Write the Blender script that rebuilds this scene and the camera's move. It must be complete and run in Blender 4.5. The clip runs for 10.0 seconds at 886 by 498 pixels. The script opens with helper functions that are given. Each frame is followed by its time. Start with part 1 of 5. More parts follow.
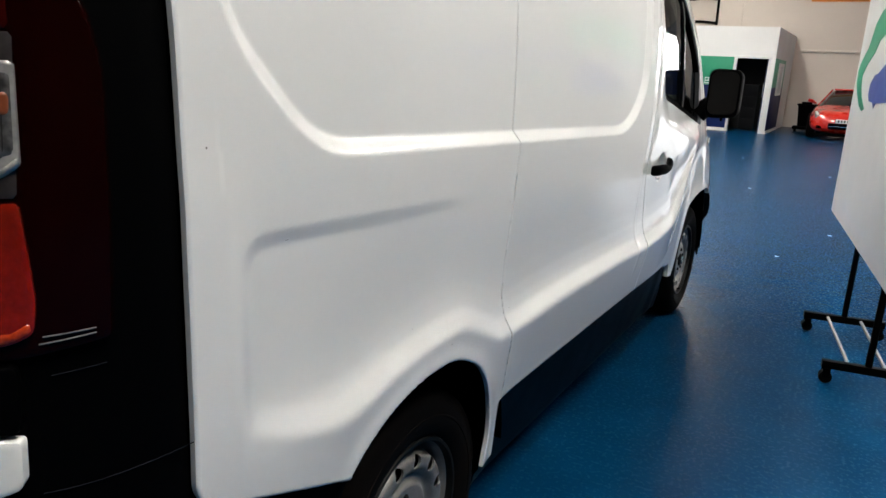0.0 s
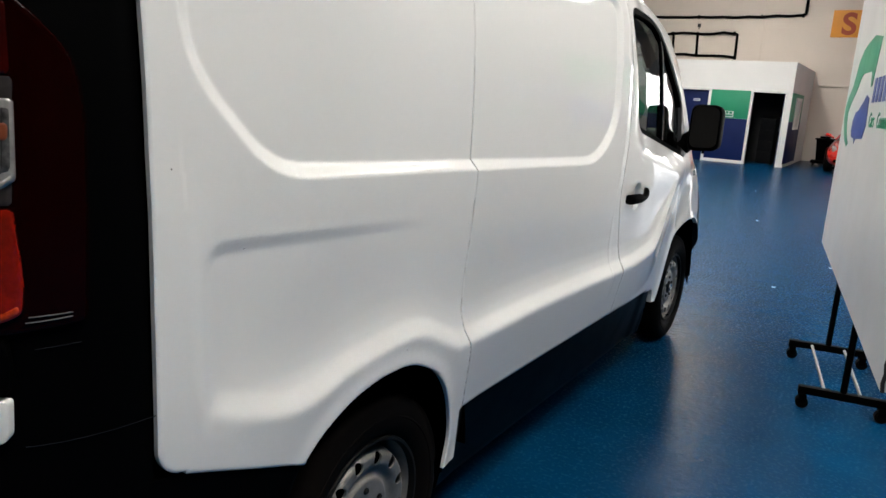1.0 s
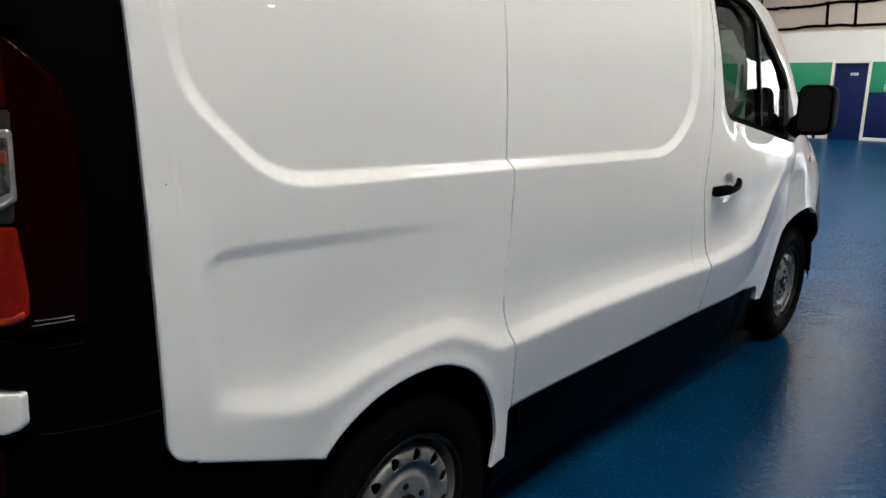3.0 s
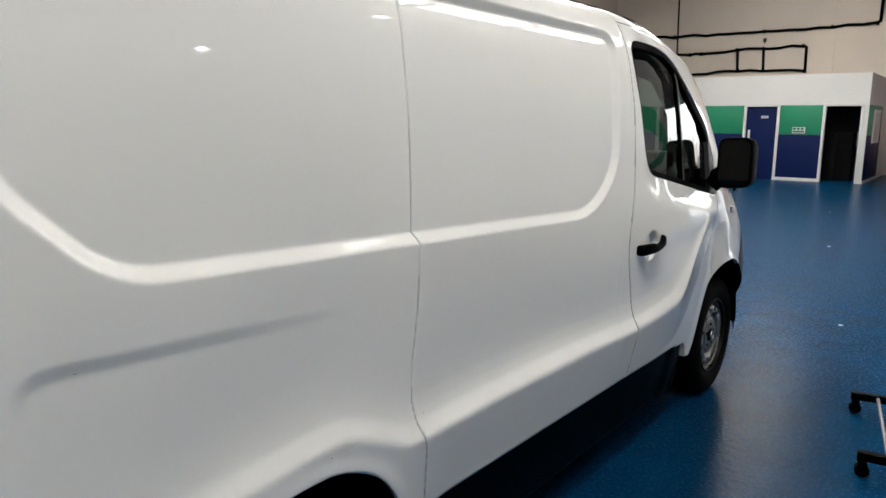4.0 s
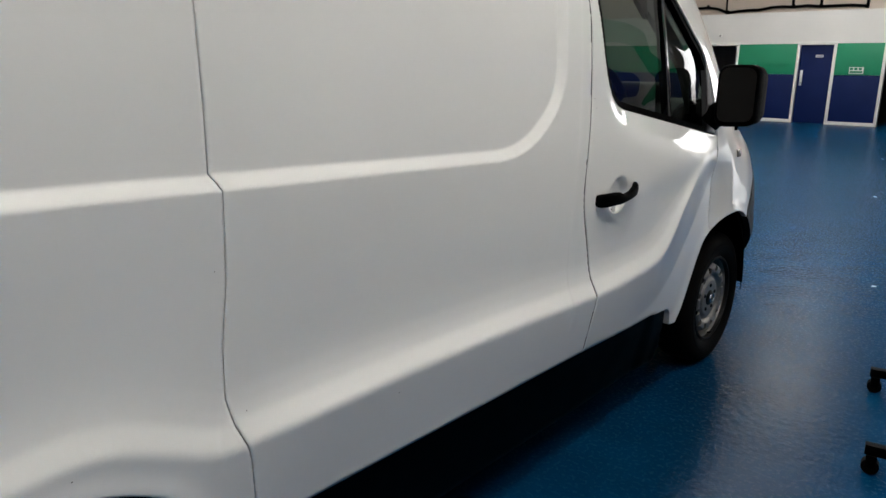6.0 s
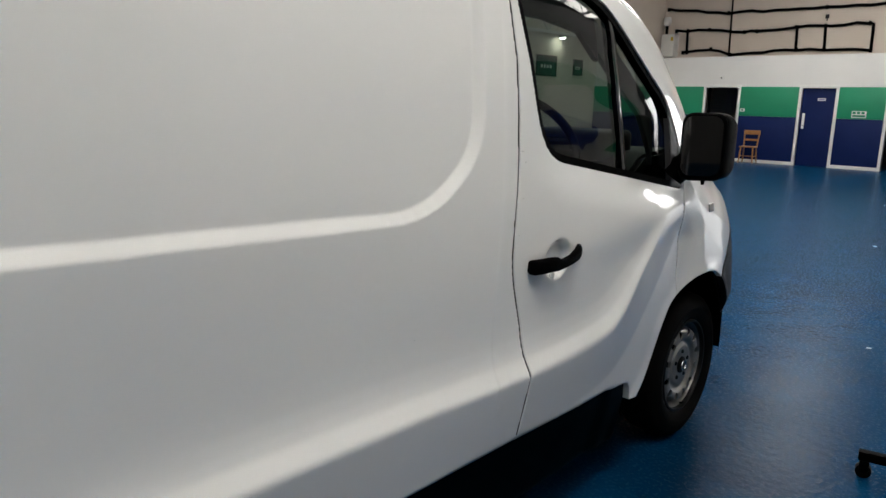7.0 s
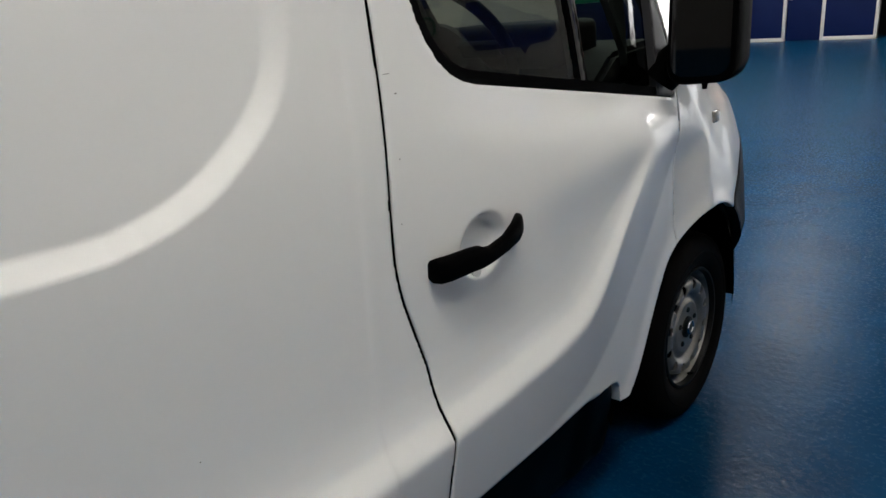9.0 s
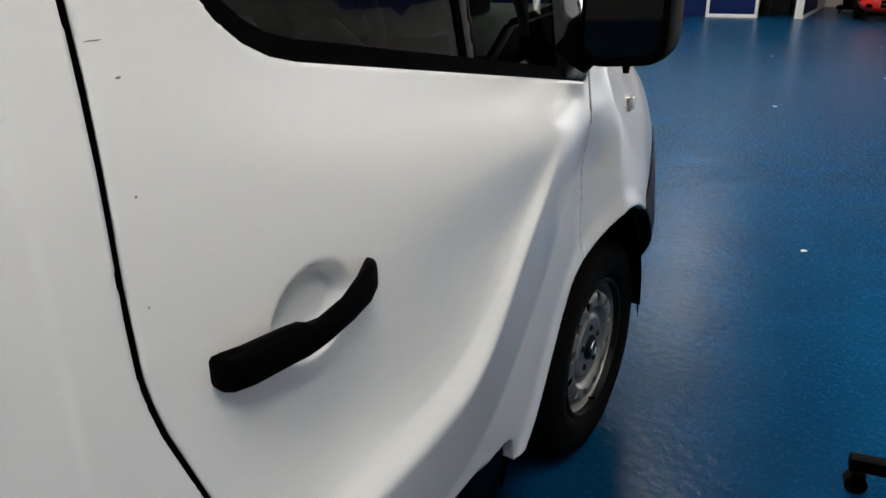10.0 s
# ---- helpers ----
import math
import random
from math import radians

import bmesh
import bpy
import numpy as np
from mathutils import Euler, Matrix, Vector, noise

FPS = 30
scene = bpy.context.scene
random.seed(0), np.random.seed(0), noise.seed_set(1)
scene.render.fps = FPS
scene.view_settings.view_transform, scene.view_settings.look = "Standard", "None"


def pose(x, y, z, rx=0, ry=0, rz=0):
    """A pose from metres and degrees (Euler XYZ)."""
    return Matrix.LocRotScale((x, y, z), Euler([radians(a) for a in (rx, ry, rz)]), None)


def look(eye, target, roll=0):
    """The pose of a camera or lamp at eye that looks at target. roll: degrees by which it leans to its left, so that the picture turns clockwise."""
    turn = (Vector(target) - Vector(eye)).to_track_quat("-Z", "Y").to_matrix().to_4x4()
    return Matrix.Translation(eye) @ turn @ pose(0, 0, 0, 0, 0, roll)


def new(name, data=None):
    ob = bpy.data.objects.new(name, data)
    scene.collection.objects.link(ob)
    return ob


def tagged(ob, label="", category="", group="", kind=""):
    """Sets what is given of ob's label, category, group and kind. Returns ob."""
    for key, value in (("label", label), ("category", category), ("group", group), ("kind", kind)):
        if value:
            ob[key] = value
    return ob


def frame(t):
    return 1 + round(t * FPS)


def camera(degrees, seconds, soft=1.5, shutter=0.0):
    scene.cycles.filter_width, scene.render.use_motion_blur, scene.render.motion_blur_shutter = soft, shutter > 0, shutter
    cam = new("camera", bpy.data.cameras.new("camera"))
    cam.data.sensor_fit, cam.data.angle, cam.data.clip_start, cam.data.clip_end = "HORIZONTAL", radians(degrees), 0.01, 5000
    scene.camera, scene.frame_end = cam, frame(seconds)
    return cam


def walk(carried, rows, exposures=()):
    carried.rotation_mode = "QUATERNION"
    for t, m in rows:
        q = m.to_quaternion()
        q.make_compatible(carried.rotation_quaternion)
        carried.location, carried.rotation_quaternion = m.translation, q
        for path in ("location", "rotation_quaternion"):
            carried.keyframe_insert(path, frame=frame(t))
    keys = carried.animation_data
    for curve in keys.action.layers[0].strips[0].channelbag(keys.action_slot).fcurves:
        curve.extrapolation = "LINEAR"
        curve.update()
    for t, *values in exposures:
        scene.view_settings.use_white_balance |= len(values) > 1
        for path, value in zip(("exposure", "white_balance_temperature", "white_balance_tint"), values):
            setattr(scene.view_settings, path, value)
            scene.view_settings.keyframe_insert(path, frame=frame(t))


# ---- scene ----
import functools

cam = camera(63.9, 10.0)
PATH = [
    (0, (0.736, -0.353, 1.425), (-0.233, 1.324, 0.925), 2.9),
    (0.5, (0.857, -0.406, 1.446), (-0.092, 1.29, 0.971), 3.5),
    (1, (0.969, -0.432, 1.448), (-0.064, 1.227, 1.023), 3.5),
    (1.5, (1.067, -0.451, 1.484), (-0.19, 1.066, 1.138), 0.7),
    (2, (1.118, -0.511, 1.495), (-0.227, 0.914, 1.094), -0.3),
    (2.2, (1.133, -0.527, 1.489), (-0.221, 0.875, 1.042), -0.1),
    (3.3, (1.2, -0.172, 1.481), (-0.118, 1.261, 1.021), 0.8),
    (3.5, (1.189, -0.144, 1.497), (-0.093, 1.329, 1.065), 0.9),
    (4, (1.091, -0.03, 1.542), (-0.117, 1.524, 1.19), 0.4),
    (4.5, (1.056, 0.061, 1.539), (-0.125, 1.635, 1.183), -1.2),
    (5, (1.084, 0.272, 1.514), (-0.237, 1.696, 1.039), -0.5),
    (5.5, (1.136, 0.441, 1.479), (-0.207, 1.826, 0.952), 1.0),
    (5.7, (1.136, 0.505, 1.47), (-0.173, 1.921, 0.94), 1.0),
    (6.8, (1.093, 0.928, 1.491), (-0.165, 2.422, 1.059), 0.4),
    (7, (1.123, 1.026, 1.5), (-0.186, 2.481, 1.091), 1.3),
    (7.5, (1.136, 1.203, 1.516), (-0.232, 2.609, 1.129), 0.3),
    (8, (0.991, 1.385, 1.521), (-0.286, 2.879, 1.153), -0.5),
    (8.5, (0.852, 1.563, 1.505), (-0.371, 3.075, 1.036), -2.8),
    (9, (0.75, 1.835, 1.456), (-0.509, 3.251, 0.816), -4.7),
    (9.5, (0.655, 2.042, 1.427), (-0.56, 3.438, 0.669), -4.0),
    (10, (0.525, 2.257, 1.422), (-0.48, 3.815, 0.673), -1.3),
]
walk(cam, [(t, look(eye, target, roll)) for t, eye, target, roll in PATH], [(0, 1.0), (1, 0.9), (2, 0.75), (3.5, 0.8), (4.2, 0.58), (5.5, 0.5), (7.5, 0.45), (8.5, 0.45), (9.2, 0.5), (10, 0.75)])
scene.view_settings.exposure = 0.0

# ---------------------------------------------------------------- light
world = bpy.data.worlds.new("world")
scene.world = world
world.use_nodes = True
wn = world.node_tree
sky = wn.nodes.new("ShaderNodeTexSky")
sky.sky_type = "NISHITA"
sky.sun_disc = False
sky.sun_elevation = radians(35)
sky.sun_rotation = radians(20)
wn.links.new(sky.outputs[0], wn.nodes["Background"].inputs[0])
wn.nodes["Background"].inputs[1].default_value = 0.12

sun_data = bpy.data.lights.new("sun", "SUN")
sun_data.energy, sun_data.angle, sun_data.color = 0.8, radians(12), (1, 0.96, 0.9)
sun = new("sun", sun_data)
sun.matrix_world = look((0, 0, 60), (-12, -28, 32))

ROOFLIGHT = 40.0      # strength of a roof light strip at full share; shares are tuned to balance the light
DAYLIGHT = 5.5        # brightness of the overcast view outside the roller door

# ---------------------------------------------------------------- materials


def socket(node, name, value):
    node.inputs[name].default_value = value


def material(name, colour, rough=0.5, metal=0.0, coat=0.0, vary=0.08, scale=6.0, fine=120.0, bump=0.0, bump_scale=200.0, spec=0.5, coat_rough=0.03, second=None, rough_vary=0.08):
    """A painted, plastic, metal or wooden surface with wear at two scales."""
    m = bpy.data.materials.new(name)
    m.use_nodes = True
    nt = m.node_tree
    b = nt.nodes["Principled BSDF"]
    socket(b, "Metallic", metal)
    socket(b, "Coat Weight", coat)
    socket(b, "Coat Roughness", coat_rough)
    socket(b, "Specular IOR Level", spec)
    tc = nt.nodes.new("ShaderNodeTexCoord")
    n1 = nt.nodes.new("ShaderNodeTexNoise")
    socket(n1, "Scale", scale)
    socket(n1, "Detail", 5.0)
    n2 = nt.nodes.new("ShaderNodeTexNoise")
    socket(n2, "Scale", fine)
    socket(n2, "Detail", 3.0)
    add = nt.nodes.new("ShaderNodeMath")
    add.operation = "MULTIPLY_ADD"
    add.inputs[1].default_value = 0.35
    for n in (n1, n2):
        nt.links.new(tc.outputs["Object"], n.inputs["Vector"])
    nt.links.new(n2.outputs["Fac"], add.inputs[0])
    nt.links.new(n1.outputs["Fac"], add.inputs[2])
    ramp = nt.nodes.new("ShaderNodeMapRange")
    socket(ramp, "From Min", 0.35)
    socket(ramp, "From Max", 0.95)
    nt.links.new(add.outputs[0], ramp.inputs["Value"])
    mix = nt.nodes.new("ShaderNodeMix")
    mix.data_type = "RGBA"
    other = second if second else tuple(c * (1 - 2 * vary) for c in colour)
    mix.inputs[6].default_value = (*colour, 1)
    mix.inputs[7].default_value = (*other, 1)
    nt.links.new(ramp.outputs["Result"], mix.inputs[0])
    nt.links.new(mix.outputs[2], b.inputs["Base Color"])
    rr = nt.nodes.new("ShaderNodeMapRange")
    socket(rr, "To Min", max(0.02, rough - rough_vary))
    socket(rr, "To Max", min(1.0, rough + rough_vary))
    nt.links.new(add.outputs[0], rr.inputs["Value"])
    nt.links.new(rr.outputs["Result"], b.inputs["Roughness"])
    if bump:
        bn = nt.nodes.new("ShaderNodeTexNoise")
        socket(bn, "Scale", bump_scale)
        socket(bn, "Detail", 2.0)
        nt.links.new(tc.outputs["Object"], bn.inputs["Vector"])
        bp = nt.nodes.new("ShaderNodeBump")
        socket(bp, "Strength", bump)
        socket(bp, "Distance", 0.002)
        nt.links.new(bn.outputs["Fac"], bp.inputs["Height"])
        nt.links.new(bp.outputs["Normal"], b.inputs["Normal"])
    return m


def emitter(name, colour, strength):
    m = bpy.data.materials.new(name)
    m.use_nodes = True
    nt = m.node_tree
    nt.nodes.remove(nt.nodes["Principled BSDF"])
    e = nt.nodes.new("ShaderNodeEmission")
    e.inputs[0].default_value = (*colour, 1)
    e.inputs[1].default_value = strength
    nt.links.new(e.outputs[0], nt.nodes["Material Output"].inputs[0])
    return m


def sheet_glass(name, tint, gloss=0.08):
    """A thin pane: tinted see-through, with a mirror gloss that grows towards grazing."""
    m = bpy.data.materials.new(name)
    m.use_nodes = True
    nt = m.node_tree
    nt.nodes.remove(nt.nodes["Principled BSDF"])
    tr = nt.nodes.new("ShaderNodeBsdfTransparent")
    tr.inputs[0].default_value = (*tint, 1)
    gl = nt.nodes.new("ShaderNodeBsdfGlossy")
    gl.inputs["Roughness"].default_value = 0.0
    lw = nt.nodes.new("ShaderNodeLayerWeight")
    lw.inputs[0].default_value = 0.5
    pw = nt.nodes.new("ShaderNodeMath")
    pw.operation = "POWER"
    pw.inputs[1].default_value = 5.0
    nt.links.new(lw.outputs["Facing"], pw.inputs[0])
    fr = nt.nodes.new("ShaderNodeMapRange")
    socket(fr, "To Min", gloss)
    nt.links.new(pw.outputs[0], fr.inputs["Value"])
    mx = nt.nodes.new("ShaderNodeMixShader")
    nt.links.new(fr.outputs[0], mx.inputs[0])
    nt.links.new(tr.outputs[0], mx.inputs[1])
    nt.links.new(gl.outputs[0], mx.inputs[2])
    nt.links.new(mx.outputs[0], nt.nodes["Material Output"].inputs[0])
    return m


def floor_material():
    """Blue painted concrete: glossy, uneven, with scuffs, worn patches and small lumps in the coat."""
    m = bpy.data.materials.new("blue floor paint")
    m.use_nodes = True
    nt = m.node_tree
    b = nt.nodes["Principled BSDF"]
    tc = nt.nodes.new("ShaderNodeTexCoord")

    def noise_node(scale, detail, dist=0.0):
        n = nt.nodes.new("ShaderNodeTexNoise")
        socket(n, "Scale", scale)
        socket(n, "Detail", detail)
        socket(n, "Distortion", dist)
        nt.links.new(tc.outputs["Object"], n.inputs["Vector"])
        return n

    def ramp(src, lo, hi, a, z):
        r = nt.nodes.new("ShaderNodeMapRange")
        for key, v in (("From Min", lo), ("From Max", hi), ("To Min", a), ("To Max", z)):
            socket(r, key, v)
        nt.links.new(src, r.inputs["Value"])
        return r.outputs["Result"]

    big, mid, fine = noise_node(0.55, 3, 0.0), noise_node(3.2, 4, 0.0), noise_node(60, 4)
    mix = nt.nodes.new("ShaderNodeMix")
    mix.data_type = "RGBA"
    mix.inputs[6].default_value = (0.0005, 0.0225, 0.064, 1)
    mix.inputs[7].default_value = (0.0007, 0.030, 0.083, 1)
    nt.links.new(ramp(big.outputs["Fac"], 0.35, 0.7, 0, 1), mix.inputs[0])
    mix2 = nt.nodes.new("ShaderNodeMix")
    mix2.data_type = "RGBA"
    mix2.inputs[7].default_value = (0.0015, 0.045, 0.115, 1)
    nt.links.new(mix.outputs[2], mix2.inputs[6])
    nt.links.new(ramp(mid.outputs["Fac"], 0.40, 0.75, 0, 0.55), mix2.inputs[0])
    nt.links.new(mix2.outputs[2], b.inputs["Base Color"])
    nt.links.new(ramp(fine.outputs["Fac"], 0.3, 0.7, 0.22, 0.30), b.inputs["Roughness"])
    socket(b, "Specular IOR Level", 0.034)
    b1 = nt.nodes.new("ShaderNodeBump")
    socket(b1, "Strength", 0.35)
    socket(b1, "Distance", 0.0022)
    lumps = nt.nodes.new("ShaderNodeMath")
    lumps.operation = "MULTIPLY"
    patch = noise_node(1.7, 1, 0.0)
    nt.links.new(ramp(patch.outputs["Fac"], 0.40, 0.66, 0.15, 1.9), lumps.inputs[0])
    nt.links.new(fine.outputs["Fac"], lumps.inputs[1])
    nt.links.new(lumps.outputs[0], b1.inputs["Height"])
    lump = noise_node(24, 3)
    b2 = nt.nodes.new("ShaderNodeBump")
    socket(b2, "Strength", 0.26)
    socket(b2, "Distance", 0.012)
    nt.links.new(lump.outputs["Fac"], b2.inputs["Height"])
    nt.links.new(b1.outputs["Normal"], b2.inputs["Normal"])
    nt.links.new(b2.outputs["Normal"], b.inputs["Normal"])
    return m


def outside_material():
    """The bright overcast distance outside the roller door: pale sky over bare trees and parked vehicles."""
    m = bpy.data.materials.new("outside distance")
    m.use_nodes = True
    nt = m.node_tree
    nt.nodes.remove(nt.nodes["Principled BSDF"])
    tc = nt.nodes.new("ShaderNodeTexCoord")
    sep = nt.nodes.new("ShaderNodeSeparateXYZ")
    nt.links.new(tc.outputs["Object"], sep.inputs[0])
    n = nt.nodes.new("ShaderNodeTexNoise")
    socket(n, "Scale", 0.9)
    socket(n, "Detail", 8.0)
    nt.links.new(tc.outputs["Object"], n.inputs["Vector"])
    ma = nt.nodes.new("ShaderNodeMath")
    ma.operation = "MULTIPLY_ADD"
    ma.inputs[1].default_value = 5.0
    nt.links.new(n.outputs["Fac"], ma.inputs[0])
    nt.links.new(sep.outputs["Z"], ma.inputs[2])
    cr = nt.nodes.new("ShaderNodeValToRGB")
    cr.color_ramp.elements[0].position = 0.30
    cr.color_ramp.elements[0].color = (0.10, 0.10, 0.09, 1)
    cr.color_ramp.elements[1].position = 0.62
    cr.color_ramp.elements[1].color = (1, 1, 1, 1)
    el = cr.color_ramp.elements.new(0.48)
    el.color = (0.45, 0.43, 0.42, 1)
    mr = nt.nodes.new("ShaderNodeMapRange")
    socket(mr, "From Min", 0.0)
    socket(mr, "From Max", 9.0)
    nt.links.new(ma.outputs[0], mr.inputs["Value"])
    nt.links.new(mr.outputs["Result"], cr.inputs[0])
    e = nt.nodes.new("ShaderNodeEmission")
    socket(e, "Strength", DAYLIGHT)
    nt.links.new(cr.outputs[0], e.inputs[0])
    nt.links.new(e.outputs[0], nt.nodes["Material Output"].inputs[0])
    return m


M_FLOOR = floor_material()
M_OUTSIDE = outside_material()
M_WALL = material("cream wall paint", (0.68, 0.60, 0.53), 0.7, vary=0.05, scale=0.8, fine=30, bump=0.25, bump_scale=60)
M_WHITEWALL = material("white wall paint", (0.76, 0.75, 0.73), 0.6, vary=0.04, scale=1.2, fine=40, bump=0.2, bump_scale=80)
M_GREEN = material("green panel paint", (0.010, 0.260, 0.130), 0.45, vary=0.06, scale=2.0)
M_NAVY = material("navy panel paint", (0.002, 0.012, 0.080), 0.55, vary=0.08, scale=2.0, spec=0.2)
M_GLOSSWHITE = material("white gloss joinery", (0.74, 0.74, 0.72), 0.35, vary=0.04, scale=4.0)
# Near-black colour stands in for the darkness of the unlit rooms.
M_DARKROOM = material("unlit room lining", (0.02, 0.02, 0.022), 0.8, vary=0.1)
M_CEIL = material("grey roof sheeting", (0.24, 0.24, 0.25), 0.6, vary=0.08, scale=1.0)
M_STEELGREY = material("painted grey steel", (0.45, 0.45, 0.46), 0.5, vary=0.1)


@functools.lru_cache(None)
def rooflight_glow(share):
    return emitter("rooflight glow", (1.0, 0.965, 0.90), ROOFLIGHT * share)



M_LAMP = emitter("high bay lamp glow", (1.0, 0.95, 0.86), 60.0)
M_PAINT = material("white van paint", (0.78, 0.775, 0.76), 0.30, coat=1.0, vary=0.012, scale=2.5, fine=60, bump=0.02, bump_scale=350, coat_rough=0.02)
M_BLACKPLASTIC = material("black moulded plastic", (0.0009, 0.0009, 0.0010), 0.5, vary=0.12, scale=12, bump=0.25, bump_scale=700, spec=0.02)
M_GLOSSBLACK = material("gloss black trim", (0.006, 0.006, 0.007), 0.12, vary=0.1, coat=0.3)
M_GREYPLASTIC = material("dark grey bumper plastic", (0.004, 0.0045, 0.007), 0.45, vary=0.12, scale=9, bump=0.2, bump_scale=600, spec=0.12)
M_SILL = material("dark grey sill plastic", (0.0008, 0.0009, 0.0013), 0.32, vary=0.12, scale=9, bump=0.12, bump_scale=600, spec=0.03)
# Near black: the shade of gaps, hollows and the underbody is put into the colour.
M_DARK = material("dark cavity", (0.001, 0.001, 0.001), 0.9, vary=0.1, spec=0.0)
M_RUBBER = material("tyre rubber", (0.002, 0.0018, 0.0016), 0.7, vary=0.2, scale=9, bump=0.3, bump_scale=300, spec=0.06, second=(0.004, 0.0026, 0.002))
M_RIM = material("silver painted steel wheel", (0.29, 0.28, 0.27), 0.38, metal=0.5, vary=0.16, scale=18, fine=150, second=(0.17, 0.165, 0.155))
M_RIMDARK = material("grimy dark steel", (0.006, 0.006, 0.006), 0.5, metal=0.0, spec=0.15, vary=0.2, scale=30)
M_CHIP = material("bare grey chip", (0.24, 0.23, 0.22), 0.7, vary=0.2, scale=40)
M_CHROME = material("chrome", (0.75, 0.75, 0.76), 0.08, metal=1.0, vary=0.03)
M_MIRROR = material("mirror glass", (0.06, 0.06, 0.062), 0.03, metal=1.0, vary=0.01, rough_vary=0.01)
M_GLASS = sheet_glass("tinted van glass", (0.23, 0.275, 0.255), 0.03)
M_SCREEN = sheet_glass("clear windscreen glass", (0.82, 0.88, 0.84), 0.05)
# Mid grey keeps the unseen east and south walls from filling the shade.
M_BLOCKWORK = material("grey blockwork", (0.30, 0.29, 0.27), 0.8, vary=0.12, scale=1.0, fine=20, bump=0.4, bump_scale=40)
M_TUBE = material("dull steel tube", (0.22, 0.22, 0.22), 0.4, metal=0.5, vary=0.15, scale=12)
M_SAIL = material("grey mirror mounting plastic", (0.045, 0.045, 0.048), 0.4, vary=0.1, bump=0.1, bump_scale=500)
M_TRIM = material("grey pillar trim", (0.15, 0.15, 0.155), 0.6, vary=0.1, bump=0.2, bump_scale=500)
M_CARGLASS = material("dark car glass", (0.01, 0.012, 0.013), 0.03, vary=0.05, rough_vary=0.01)
M_LAMPRED = material("dark red lamp lens", (0.007, 0.0003, 0.0002), 0.14, coat=0.0, spec=0.10, vary=0.2, scale=20)
M_LAMPBRIGHT = material("bright red lamp lens", (0.26, 0.010, 0.003), 0.12, coat=0.15, vary=0.3, scale=26, second=(0.11, 0.004, 0.0015))
M_LAMPEDGE = material("red lamp edge", (0.16, 0.007, 0.004), 0.15, coat=0.1, vary=0.2, scale=12)
M_LAMPCLEAR = material("clear lamp lens", (0.52, 0.50, 0.48), 0.16, metal=0.45, coat=0.2, vary=0.3, scale=28)
M_PLATE = material("yellow number plate", (0.62, 0.34, 0.02), 0.35, vary=0.06)
M_INK = material("black ink", (0.01, 0.01, 0.012), 0.5)
M_CABIN = material("dark cabin plastic", (0.007, 0.0075, 0.009), 0.6, vary=0.15, bump=0.3, bump_scale=500, spec=0.12)
M_SEAT = material("dark blue grey seat fabric", (0.018, 0.021, 0.028), 0.9, vary=0.2, bump=0.4, bump_scale=900)
M_REDPAINT = material("red car paint", (0.55, 0.022, 0.012), 0.25, coat=1.0, vary=0.05)
M_BOARD = material("white board film", (0.50, 0.495, 0.49), 0.35, vary=0.03, scale=3)
M_LOGOGREEN = material("logo green", (0.012, 0.22, 0.115), 0.4, vary=0.04)
M_LOGOBLUE = material("logo blue", (0.018, 0.045, 0.23), 0.4, vary=0.04)
M_WOOD = material("varnished pine", (0.42, 0.21, 0.075), 0.35, vary=0.2, scale=20, second=(0.24, 0.10, 0.03))
M_ORANGE = material("orange sign face", (0.70, 0.27, 0.02), 0.5, vary=0.06)
M_RUST = material("dark red sign letter", (0.36, 0.05, 0.01), 0.5, vary=0.06)
M_PAPER = material("pale paper scrap", (0.75, 0.75, 0.72), 0.8, vary=0.05)
M_YELLOW = material("yellow label", (0.65, 0.42, 0.02), 0.5)

# ---------------------------------------------------------------- building blocks


def thing(name, x, y, z, label, category, group="", kind=""):
    ob = new(name)
    ob.matrix_basis = Matrix.Translation((x, y, z))
    ob.empty_display_size = 0.1
    return tagged(ob, label, category, group, kind)


def part(name, me, mat, parent=None, label=""):
    """Link a mesh (or bmesh), given in world coordinates, under a thing or a part."""
    if isinstance(me, bmesh.types.BMesh):
        bm, me = me, bpy.data.meshes.new(name)
        bmesh.ops.recalc_face_normals(bm, faces=bm.faces)
        bm.to_mesh(me)
        bm.free()
        me.shade_smooth()
        me.set_sharp_from_angle(angle=radians(38))
    me.materials.append(mat)
    ob = new(name, me)
    if parent is not None:
        ob.parent = parent
        if parent.parent is None:
            ob.matrix_parent_inverse = parent.matrix_basis.inverted()
    if label:
        ob["label"] = label
    return ob


def boxes(*specs, bevel=0.0, seg=2):
    """A bmesh of boxes (lo, hi), with rounded edges."""
    bm = bmesh.new()
    for lo, hi in specs:
        r = bmesh.ops.create_cube(bm, size=1.0)
        c = [(a + b) / 2 for a, b in zip(lo, hi)]
        s = [abs(b - a) for a, b in zip(lo, hi)]
        for v in r["verts"]:
            v.co = Vector((c[0] + v.co.x * s[0], c[1] + v.co.y * s[1], c[2] + v.co.z * s[2]))
    if bevel:
        bmesh.ops.bevel(bm, geom=bm.edges[:], offset=bevel, segments=seg, profile=0.6, affect="EDGES", clamp_overlap=True)
    return bm


def turned(bm, matrix):
    bmesh.ops.transform(bm, matrix=matrix, verts=bm.verts[:])
    return bm


